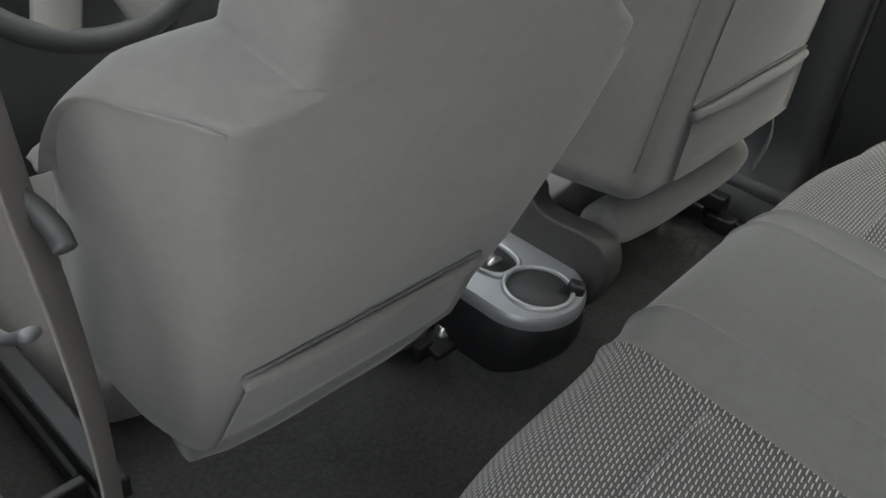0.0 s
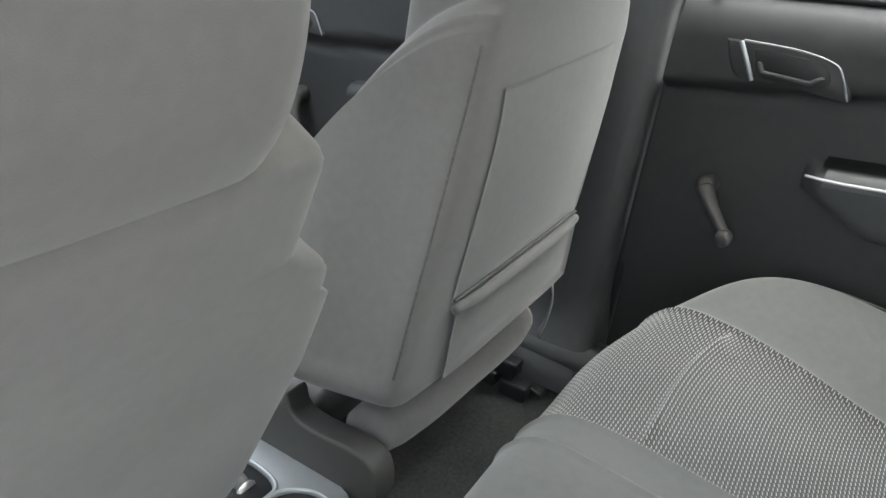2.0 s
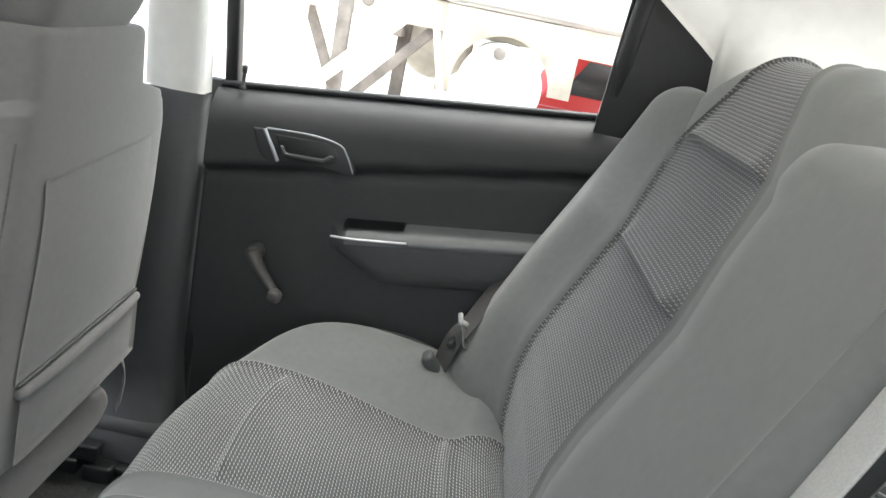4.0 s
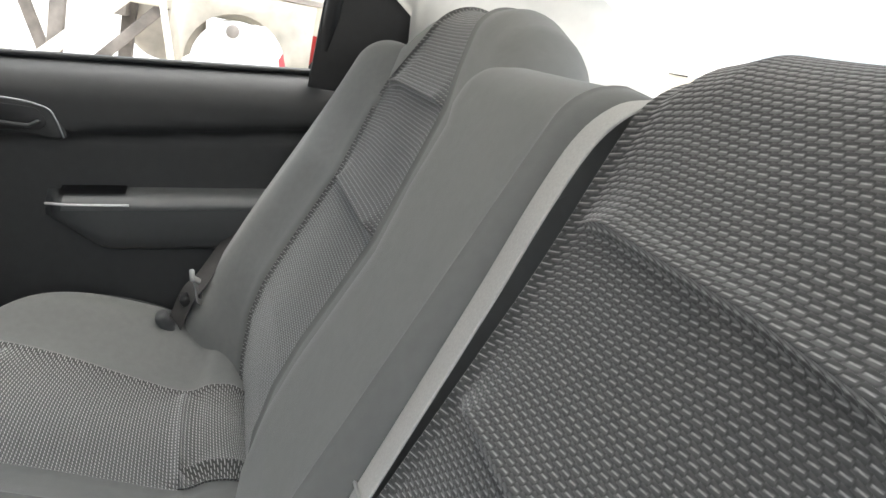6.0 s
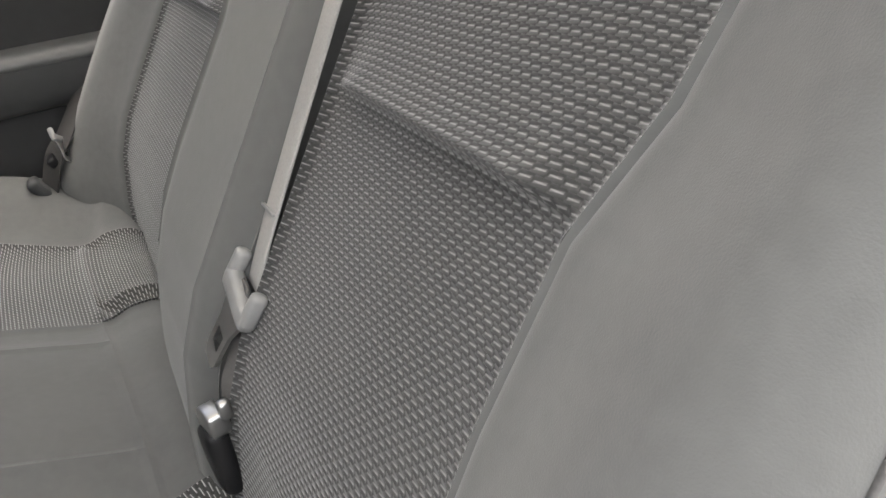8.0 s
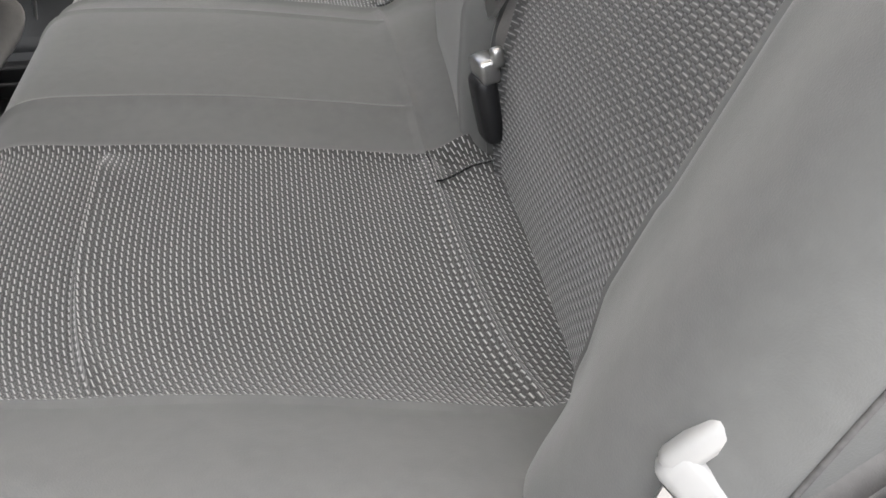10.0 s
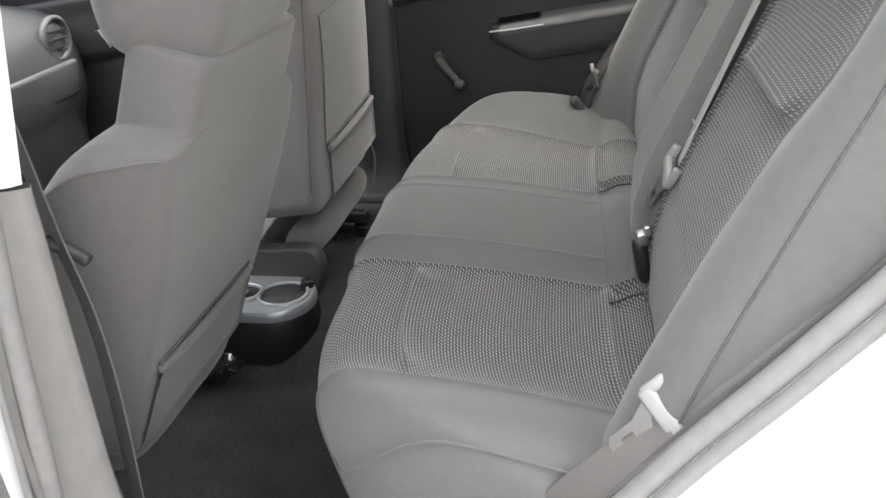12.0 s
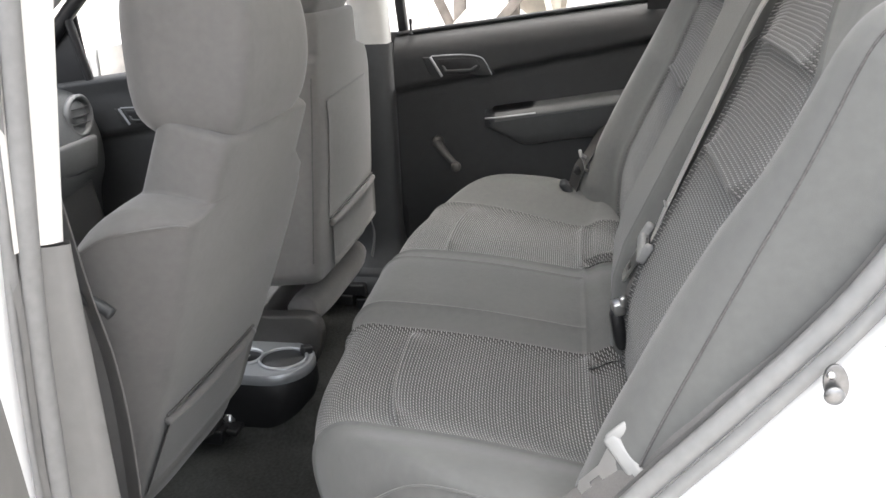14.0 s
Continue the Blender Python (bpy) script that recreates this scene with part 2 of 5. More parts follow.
def patch(S, u, v, nu, nv, groove=0.005, gw=0.006, puff=0.004, sides="lrbt", lines=(), flip=False, deep=0.0, deep_at=""):
    """A padded piece of the surface S(u, v): its edges sink into the seams and its middle swells. u, v: ranges in metres;
    a range may be a pair of functions of the other. lines: stitched grooves at given v."""
    def u_at(k, b):
        lo, hi = (f(b) if callable(f) else f for f in u)
        return lo + (hi - lo) * k

    def spaced(n):
        base = [i / (n - 1) for i in range(n)]
        return sorted(set(base + [0.012, 0.03, 0.97, 0.988]))
    ks, bs = spaced(nu), spaced(nv)
    vv = [v[0] + (v[1] - v[0]) * b for b in bs]
    for g in lines:
        vv += [g - 0.011, g - 0.006, g - 0.003, g, g + 0.003, g + 0.006, g + 0.011]
    vv = sorted(set(round(x, 5) for x in vv if v[0] <= x <= v[1]))
    rows, uvs = [], []
    for b in vv:
        row, uvr = [], []
        for k in ks:
            a = u_at(k, b)
            e = 1e-3
            p = Vector(S(a, b))
            du, dv = Vector(S(a + e, b)) - Vector(S(a - e, b)), Vector(S(a, b + e)) - Vector(S(a, b - e))
            nrm = du.cross(dv)
            nrm = nrm.normalized() if nrm.length > 1e-12 else Vector((0, 0, 1))
            if flip:
                nrm.negate()
            wide = abs(u_at(1, b) - u_at(0, b))
            dist = []
            if "l" in sides:
                dist.append(k * wide)
            if "r" in sides:
                dist.append((1 - k) * wide)
            if "b" in sides:
                dist.append(b - v[0])
            if "t" in sides:
                dist.append(v[1] - b)
            d = min(dist) if dist else 1.0
            off = -groove * math.exp(-(d / gw) ** 2) + puff * (1 - math.exp(-d / 0.03))
            if deep:
                far = (b - v[0]) if deep_at == "b" else (v[1] - b)
                off -= deep * math.exp(-(far / 0.009) ** 2) * (1 - math.exp(-(min(k, 1 - k) * wide / 0.015) ** 2))
            for g in lines:
                fade = smooth01(min(k, 1 - k) * wide / 0.05)
                off -= fade * 0.016 * math.exp(-abs(b - g) / (0.018 if b > g else 0.0025))
            row.append(p + nrm * off)
            uvr.append((a, b))
        rows.append(row)
        uvs.append(uvr)
    return grid_mesh(rows, uvs=uvs)


def tube(pts, r, n=10, flat=1.0, res=40, taper=None, up=(0, 0, 1)):
    """A rounded bar along a smooth curve; flat squashes it along the cross direction."""
    c = curve_points(pts, res)
    rows = []
    for i, p in enumerate(c):
        t = (c[min(i + 1, res - 1)] - c[max(i - 1, 0)]).normalized()
        s = t.cross(Vector(up))
        s = s.normalized() if s.length > 1e-6 else Vector((1, 0, 0))
        w = s.cross(t).normalized()
        rr = r * (taper(i / (res - 1)) if taper else 1)
        rows.append([p + s * rr * math.cos(a) + w * rr * flat * math.sin(a) for a in (2 * math.pi * k / n for k in range(n))])
    return grid_mesh(rows, closed_u=True, cap=True)


def band(pts, normals, width, thick=0.0016, res=60):
    """A strap along a smooth curve; normals: its facing at the given points."""
    c, nn = curve_points(pts, res), curve_points(normals, res)
    rows = []
    for i, p in enumerate(c):
        t = (c[min(i + 1, res - 1)] - c[max(i - 1, 0)]).normalized()
        s = t.cross(nn[i]).normalized()
        f = s.cross(t).normalized()
        h, k = s * width / 2, f * thick / 2
        rows.append([p - h - k, p - h * 0.9 - k * 1.6, p + h * 0.9 - k * 1.6, p + h - k, p + h + k, p + h * 0.9 + k * 1.6, p - h * 0.9 + k * 1.6, p - h + k])
    return grid_mesh(rows, closed_u=True, cap=True)


def box(size, at=(0, 0, 0), bevel=0.004, seg=2, rot=None):
    bm = bmesh.new()
    bmesh.ops.create_cube(bm, size=1)
    for v in bm.verts:
        v.co = Vector((v.co.x * size[0], v.co.y * size[1], v.co.z * size[2]))
    if bevel:
        bmesh.ops.bevel(bm, geom=bm.edges[:], offset=min(bevel, 0.45 * min(size)), segments=seg, affect="EDGES", profile=0.5)
    m = Matrix.Translation(at)
    if rot:
        m = m @ Euler([radians(a) for a in rot]).to_matrix().to_4x4()
    bmesh.ops.transform(bm, matrix=m, verts=bm.verts)
    return bm


def lathe(profile, at, axis="z", n=28, rot=None):
    """A turned body: profile of (radius, height)."""
    rows = [[(r * math.cos(a), r * math.sin(a), h) for a in (2 * math.pi * k / n for k in range(n))] for r, h in profile]
    bm = grid_mesh(rows, closed_u=True, cap=True)
    m = Matrix.Translation(at)
    if axis == "x":
        m = m @ Matrix.Rotation(radians(90), 4, "Y")
    if axis == "y":
        m = m @ Matrix.Rotation(radians(-90), 4, "X")
    if rot:
        m = m @ Euler([radians(a) for a in rot]).to_matrix().to_4x4()
    bmesh.ops.transform(bm, matrix=m, verts=bm.verts)
    return bm


def prism(outline, x0, x1, bevel=0.003, axis="x", seg=2):
    """A slab with the given outline of (y, z) between x0 and x1 (axis x), or (x, z) between y0 and y1 (axis y)."""
    bm = bmesh.new()
    put = (lambda a, b, c: (c, a, b)) if axis == "x" else ((lambda a, b, c: (a, c, b)) if axis == "y" else (lambda a, b, c: (a, b, c)))
    lo = [bm.verts.new(put(a, b, x0)) for a, b in outline]
    hi = [bm.verts.new(put(a, b, x1)) for a, b in outline]
    bm.faces.new(lo)
    bm.faces.new(hi[::-1])
    n = len(lo)
    for i in range(n):
        bm.faces.new((lo[i], hi[i], hi[(i + 1) % n], lo[(i + 1) % n]))
    bmesh.ops.recalc_face_normals(bm, faces=bm.faces)
    if bevel:
        edges = [e for e in bm.edges if len(e.link_faces) == 2 and e.calc_face_angle(0) > 0.6]
        bmesh.ops.bevel(bm, geom=edges, offset=bevel, segments=seg, affect="EDGES", profile=0.5, clamp_overlap=True)
    return bm


def merge(*bms):
    out = bmesh.new()
    for b in bms:
        me = bpy.data.meshes.new("tmp")
        b.to_mesh(me)
        b.free()
        out.from_mesh(me)
        bpy.data.meshes.remove(me)
    return out


def moved(bm, m):
    bmesh.ops.transform(bm, matrix=m, verts=bm.verts)
    return bm


FLOOR_Z = 0.05

# ---- structure: floor, shell ----
def floor_height(x, y):
    z = FLOOR_Z + 0.065 * math.exp(-((x - 0.038) / 0.072) ** 4)
    z += 0.03 * smooth01((abs(x) - 0.52) / 0.12)
    if y > 1.0:
        z += 0.35 * smooth01((y - 1.0) / 0.5)
    return z + 0.004 * noise.noise((x * 9, y * 9, 0))


def build_floor():
    xs = [-0.70 + 1.40 * i / 80 for i in range(81)]
    ys = [-0.10 + 1.65 * i / 90 for i in range(91)]
    bm = grid_mesh([[(x, y, floor_height(x, y)) for x in xs] for y in ys])
    bmesh.ops.solidify(bm, geom=bm.faces[:], thickness=0.01)
    ob = part("floor", bm, CARPET)
    tagged(ob, "dark charcoal moulded carpet over the car floor and tunnel", "carpet", kind="structure")


build_floor()


# opening of the rear left door, as a loop of (y, z)
LOOP = curve_points([(0.160, 0.80, 0), (0.184, 0.62, 0), (0.198, 0.45, 0), (0.205, 0.27, 0), (0.16, 0.17, 0), (-0.02, 0.16, 0), (-0.16, 0.20, 0), (-0.29, 0.345, 0), (-0.395, 0.48, 0), (-0.466, 0.565, 0),
                     (-0.56, 0.69, 0), (-0.615, 0.82, 0), (-0.60, 0.94, 0), (-0.52, 1.06, 0), (-0.36, 1.155, 0), (-0.12, 1.19, 0), (0.04, 1.18, 0), (0.105, 1.11, 0), (0.134, 0.98, 0), (0.160, 0.80, 0)], 140)


def loop_ring(x, off):
    """The door opening grown outwards by off, at x."""
    n = len(LOOP) - 1
    out = []
    for i in range(n):
        p, q = LOOP[(i - 2) % n], LOOP[(i + 2) % n]
        t = (q - p).normalized()
        o = Vector((-t.y, t.x, 0))
        c = LOOP[i]
        if (c + o * 0.01 - Vector((-0.2, 0.65, 0))).length < (c - Vector((-0.2, 0.65, 0))).length:
            o.negate()
        out.append((x, c.x + o.x * off, c.y + o.y * off))
    return out


def build_left_opening():
    frame_ob = thing("body_side_left", "white painted body side around the open rear doorway", "car body", kind="structure")
    rings = [loop_ring(-0.712, 0.010), loop_ring(-0.716, 0.030), loop_ring(-0.735, 0.042), loop_ring(-0.746, 0.055),
             loop_ring(-0.752, 0.10), loop_ring(-0.760, 0.125), loop_ring(-0.785, 0.135), loop_ring(-0.815, 0.150), loop_ring(-0.822, 0.170), loop_ring(-0.80, 0.36)]
    part("jamb", grid_mesh(rings, closed_u=True), PAINT, frame_ob)
    seal = []
    for dx, do in ((-0.703, 0.003), (-0.708, -0.003), (-0.716, -0.004), (-0.722, 0.001), (-0.723, 0.008), (-0.720, 0.013), (-0.712, 0.014)):
        seal.append(loop_ring(dx, do))
    part("door_seal", grid_mesh(seal, closed_u=True), RUBBER, frame_ob, "grey rubber door seal with a rounded lip")
    lip = [loop_ring(-0.721, 0.014), loop_ring(-0.729, 0.015), loop_ring(-0.732, 0.021), loop_ring(-0.726, 0.026)]
    part("outer_seal", grid_mesh(lip, closed_u=True), RUBBER, frame_ob)
    return frame_ob


build_left_opening()

# inner side walls behind the trims close the cabin
def shell():
    roof = grid_mesh([[(x, y, 1.205 - 0.05 * (x / 0.66) ** 4 - 0.05 * smooth01((-0.55 - y) / 0.5)) for x in [-0.66 + 1.32 * i / 20 for i in range(21)]] for y in [-0.95 + 1.75 * j / 20 for j in range(21)]])
    bmesh.ops.solidify(roof, geom=roof.faces[:], thickness=-0.03)
    tagged(part("ceiling", roof, ROOFCLOTH), "pale grey cloth headliner under the roof", "headliner", kind="structure")
    shelf = grid_mesh([[(x, y, 0.845 + 0.012 * math.cos(x * 4)) for x in [-0.66 + 1.32 * i / 20 for i in range(21)]] for y in [-1.12 + 0.50 * j / 10 for j in range(11)]])
    bmesh.ops.solidify(shelf, geom=shelf.faces[:], thickness=0.03)
    tagged(part("parcel_shelf", shelf, MIDP), "grey carpeted parcel shelf behind the rear seat", "parcel shelf", kind="structure")
    # right rear quarter trim; its lower edge climbs beside the window
    rows = []
    for j in range(25):
        y = -0.462 - 0.60 * j / 24
        top = 1.17 - 0.20 * smooth01((-0.60 - y) / 0.46)
        low = (1.02 - 0.65 * (-0.47 - y)) * (1 - smooth01((-0.585 - y) / 0.07)) + 0.30 * smooth01((-0.585 - y) / 0.07)
        rows.append([(0.695 - 0.13 * smooth01((z - 0.80) / 0.42) - 0.02 * j / 24, y, z) for z in [low + (top - low) * i / 16 for i in range(17)]])
    bm = grid_mesh(rows)
    bmesh.ops.solidify(bm, geom=bm.faces[:], thickness=-0.02)
    tagged(part("quarter_trim_right", bm, LIGHTP), "pale grey moulded rear quarter trim panel", "trim panel", kind="structure")
    rows = []
    for j in range(13):
        y = -0.64 - 0.44 * j / 12
        top = 1.17 - 0.20 * smooth01((-0.60 - y) / 0.46)
        rows.append([(-0.695 + 0.13 * smooth01((z - 0.80) / 0.42) + 0.02 * j / 12, y, z) for z in [0.30 + (top - 0.30) * i / 16 for i in range(17)]])
    bm = grid_mesh(rows)
    bmesh.ops.solidify(bm, geom=bm.faces[:], thickness=0.02)
    tagged(part("quarter_trim_left", bm, LIGHTP), "pale grey moulded rear quarter trim panel", "trim panel", kind="structure")
    tagged(part("bulkhead_rear", box((1.36, 0.03, 0.62), (0, -0.78, 0.53), 0.004), BLACK), "dark panel behind the rear seat", "panel", kind="structure")


shell()


# ---- rear bench cushion ----
CUSH = [(0.0, 0.010, 0.07), (0.09, 0.048, 0.15), (0.19, 0.070, 0.245), (0.26, 0.074, 0.310), (0.30, 0.062, 0.346), (0.34, 0.028, 0.370), (0.43, -0.047, 0.370), (0.53, -0.15, 0.362),
        (0.63, -0.25, 0.348), (0.71, -0.325, 0.338), (0.75, -0.362, 0.352), (0.79, -0.40, 0.352), (0.83, -0.43, 0.325), (0.90, -0.47, 0.26)]
CUSH_C = curve_points([(a[1], a[2], 0) for a in CUSH], 181)
CUSH_D = [0.0]
for _a, _b in zip(CUSH_C, CUSH_C[1:]):
    CUSH_D.append(CUSH_D[-1] + (_b - _a).length)
CUSH_L = CUSH_D[-1]


def cush_s(y):
    """Length along the cushion's section to the top point at y."""
    best = min((i for i in range(len(CUSH_C)) if CUSH_D[i] > 0.30), key=lambda i: abs(CUSH_C[i].x - y))
    return CUSH_D[best]


def cushion(u, v):
    f = max(0.0, min(1.0, v / CUSH_L)) * (len(CUSH_C) - 1)
    i = min(int(f), len(CUSH_C) - 2)
    c = CUSH_C[i].lerp(CUSH_C[i + 1], f - i)
    a = abs(u)
    t = max(0.0, (a - 0.25) / 0.42)
    yf = 0.074 - 0.219 * t ** 2.9 - 0.05 * min(t, 1.05) ** 12
    k = (yf + 0.47) / (0.074 + 0.47)
    y = -0.47 + (c.x + 0.47) * k
    crown = 0.018 * math.exp(-(u / 0.14) ** 4) + 0.054 * math.exp(-((a - 0.61) / 0.095) ** 2)
    top = smooth01((c.y - 0.18) / 0.12)
    drop = 0.09 * smooth01((a - 0.635) / 0.09) ** 1.6
    return (u * (1 - 0.02 * (1 - top)), y + 0.05 * u, c.y + top * (crown - drop))


V_PLEAT, V_BACK, V_FRONT = cush_s(-0.052), cush_s(-0.325), 0.165


def in_edge(v):
    """Inner edge of an insert along the section."""
    k = smooth01((v - V_FRONT) / (V_PLEAT - V_FRONT))
    return 0.150 + 0.036 * k


def near_edge(v):
    """Outer edge of the insert beside the open door; it widens to the back."""
    return 0.462 + 0.040 * smooth01((v - V_FRONT) / 0.25) + 0.022 * smooth01((v - 0.40) / 0.33)


def far_edge(v):
    """Outer edge of the far insert; it narrows to the back."""
    return 0.465 + 0.025 * smooth01((v - V_FRONT) / 0.20) - 0.038 * smooth01((v - 0.38) / 0.33)


def build_bench():
    e = thing("rear_bench_cushion", "grey cloth rear bench seat cushion with two woven inserts", "car seat")
    part("centre_panel", patch(cushion, (-0.112, 0.112), (0.0, V_BACK), 30, 90, puff=0.003, groove=0.0025, gw=0.004), CLOTH, e)
    part("centre_strip", patch(cushion, (lambda v: -in_edge(v), -0.112), (0.0, V_BACK), 12, 90, puff=0.003, groove=0.0025, gw=0.004), CLOTH, e)
    part("centre_strip", patch(cushion, (0.112, in_edge), (0.0, V_BACK), 12, 90, puff=0.003, groove=0.0025, gw=0.004), CLOTH, e)
    for s in (-1, 1):
        ie, oe = (in_edge, far_edge) if s > 0 else ((lambda v: -near_edge(v)), (lambda v: -in_edge(v)))
        part("seat_insert", patch(cushion, (ie, oe), (V_FRONT, V_BACK), 36, 90, lines=(V_PLEAT,), puff=0.005, groove=0.0025, gw=0.004, deep=0.007, deep_at="t"), WEAVE_LIT, e, "woven dark insert with pale stitches")
        part("front_panel", patch(cushion, (ie, oe), (0.0, V_FRONT), 24, 20, puff=0.003, groove=0.0025, gw=0.004), CLOTH, e)
        ob_u = (far_edge, lambda v: 0.685) if s > 0 else ((lambda v: -0.685), (lambda v: -near_edge(v)))
        part("outer_bolster", patch(cushion, ob_u, (0.245, V_BACK), 36, 80, puff=0.005, groove=0.0025, gw=0.004, sides="l" if s > 0 else "r"), CLOTH, e)
        rows = []
        for k in range(41):
            p = Vector(cushion(s * 0.684, 0.06 + (V_BACK + 0.05 - 0.06) * k / 40))
            rows.append([p, p + Vector((s * 0.006, 0, -0.012)), p + Vector((s * 0.010, 0, -0.05)), p + Vector((s * 0.008, 0, -0.16)), p + Vector((s * 0.0, 0, -0.30))])
        part("bolster_side", grid_mesh(rows), CLOTH, e)
        part("bolster_face", patch(cushion, ob_u, (0.0, 0.245), 36, 30, puff=0.005, groove=0.0025, gw=0.004, sides="l" if s > 0 else "r"), CLOTH, e)
        a, b = (0.235, far_edge(V_BACK)) if s > 0 else (-near_edge(V_BACK), -0.235)
        part("rear_strip", patch(cushion, (a, b), (V_BACK, CUSH_L), 24, 40, puff=0.010, groove=0.0025, gw=0.004, sides="lrb", deep=0.007, deep_at="b"), WEAVE_LIT, e)
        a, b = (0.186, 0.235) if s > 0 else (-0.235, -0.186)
        part("rear_tab", patch(cushion, (a, b), (V_BACK, CUSH_L), 14, 40, puff=0.020, groove=0.005, gw=0.008, sides="lrb", deep=0.007, deep_at="b"), WEAVE_LIT, e)
        a, b = (far_edge(V_BACK), 0.685) if s > 0 else (-0.685, -near_edge(V_BACK))
        part("rear_corner", patch(cushion, (a, b), (V_BACK, CUSH_L), 20, 30, puff=0.005, groove=0.0025, gw=0.004, sides="l" if s > 0 else "r"), CLOTH, e)
    for s in (-1, 1):
        pts = [Vector(cushion(s * u, v)) + Vector((0, 0, 0.0015)) for u, v in ((0.475, 0.170), (0.54, 0.188), (0.60, 0.23), (0.640, 0.30), (0.662, 0.40), (0.668, 0.55), (0.668, 0.66))]
        part("piping", tube(pts, 0.0014, 8, res=50), CLOTH, e)
    part("rear_middle", patch(cushion, (-0.186, 0.186), (V_BACK, CUSH_L), 30, 30, puff=0.004, groove=0.0025, gw=0.004, sides="lrb"), CLOTH, e)


build_bench()

# ---- rear seat backs ----
# The backs lean on one plane: s runs up the plane, n stands out of it towards the front.
BK_Y, BK_Z, BK_DY, BK_DZ = -0.3115, 0.30, -0.410, 0.912


def on_back(u, s, n):
    return (u, BK_Y + BK_DY * s + BK_DZ * n, BK_Z + BK_DZ * s - BK_DY * n)


def back_s(z):
    """Way up the leaning plane to height z."""
    return (z - BK_Z) / BK_DZ


def dome(d, r):
    """Rounded rise over the distance r from an edge."""
    k = 1 - max(0.0, min(1.0, d / r))
    return math.sqrt(max(0.0, 1 - k * k))


def by_height(rows):
    return [(back_s(z), val) for z, val in rows]


LOW_SET = [(0.0, -0.085), (0.03, -0.075), (0.11, -0.034), (0.175, -0.009), (0.23, 0.0)]


def low_set(s):
    """The foot of the backs draws back behind the cushion."""
    return lerp_table(LOW_SET, s)[0]


S_MID = 0.40
BACK_REACH = 0.86


def back_core(u, v, crest):
    """The leaning sheet with its insert: it rolls over the crest, whose way up depends on u."""
    r = 0.060
    top = lerp_table(crest, u)[0]
    v1 = top - r
    full = v1 + r * math.pi * 0.92 + 0.06
    q = v if v < S_MID else S_MID + (v - S_MID) * (full - S_MID) / (BACK_REACH - S_MID)
    if q <= v1:
        return on_back(u, q, 0.006 * smooth01((q - 0.5) / 0.15) + low_set(q))
    a = (q - v1) / r
    if a <= math.pi * 0.92:
        return on_back(u, v1 + r * math.sin(a), 0.006 - r * (1 - math.cos(a)))
    return on_back(u, v1 + r * math.sin(math.pi * 0.92) - (q - v1 - r * math.pi * 0.92), 0.006 - 1.97 * r)


CREST_L = [(-0.692, 0.600), (-0.655, 0.638), (-0.61, 0.668), (-0.575, 0.692), (-0.52, 0.716), (-0.45, 0.727), (-0.30, 0.728), (-0.262, 0.714), (-0.238, 0.684)]
CREST_R = [(-0.21, 0.60), (-0.06, 0.63), (0.01, 0.652), (0.06, 0.682), (0.13, 0.722), (0.22, 0.746), (0.46, 0.746), (0.52, 0.728), (0.575, 0.698), (0.63, 0.660), (0.69, 0.62)]


def S_left(u, v):
    return back_core(u, v, CREST_L)


def S_right(u, v):
    return back_core(u, v, CREST_R)


PLEATS_NEAR, PLEATS_FAR = (0.426, 0.558), (0.428, 0.572)
EDGE_L = by_height([(0.30, -0.470), (0.36, -0.495), (0.42, -0.520), (0.52, -0.540), (0.60, -0.536), (0.68, -0.541), (0.735, -0.566), (0.775, -0.572), (0.812, -0.562), (0.834, -0.530), (0.856, -0.504), (0.886, -0.483), (0.91, -0.470), (0.96, -0.470)])
EDGE_R_OUT = by_height([(0.30, 0.478), (0.44, 0.505), (0.56, 0.510), (0.69, 0.494), (0.746, 0.525), (0.80, 0.545), (0.825, 0.540), (0.85, 0.508), (0.885, 0.475), (0.92, 0.458), (0.97, 0.455)])
EDGE_R_IN = by_height([(0.30, 0.115), (0.476, 0.128), (0.56, 0.145), (0.69, 0.130), (0.76, 0.160), (0.825, 0.173), (0.855, 0.210), (0.889, 0.245), (0.937, 0.285), (0.98, 0.29)])


def lump_at(k, h, edge, s_top, tall, rise, inner, u_end):
    """Point on a side bolster: k from the insert's seam to the door, h from its foot to its top. Gives (a, s, n)."""
    e = 0.55
    for _ in range(3):
        a_top = s_top - inner * (1 - min(1.0, (u_end - e) * k / 0.075)) ** 2.4
        s = 0.045 + (a_top - 0.045) * (1 - (1 - h) ** 1.35)
        e = abs(lerp_table(edge, min(s, 0.515))[0]) - 0.002
    a = e + (u_end - e) * k
    n = -0.008 + ((0.011 + 0.10 * tall) * dome(a - e, 0.016) + 0.90 * tall * smooth01((a - e) / rise)) * dome(a_top - s, 0.060) * (0.86 + 0.14 * smooth01((0.55 - s) / 0.3))
    n += low_set(s) * (1 - (0.4 + 0.6 * smooth01((tall - 0.02) / 0.03)) * smooth01((a - e) / 0.11))
    n -= 0.040 * (1 - dome(u_end - a, 0.050))
    n -= 0.050 * (1 - dome(s - 0.045, 0.060)) * smooth01((a - e) / 0.05)
    return a, s, n


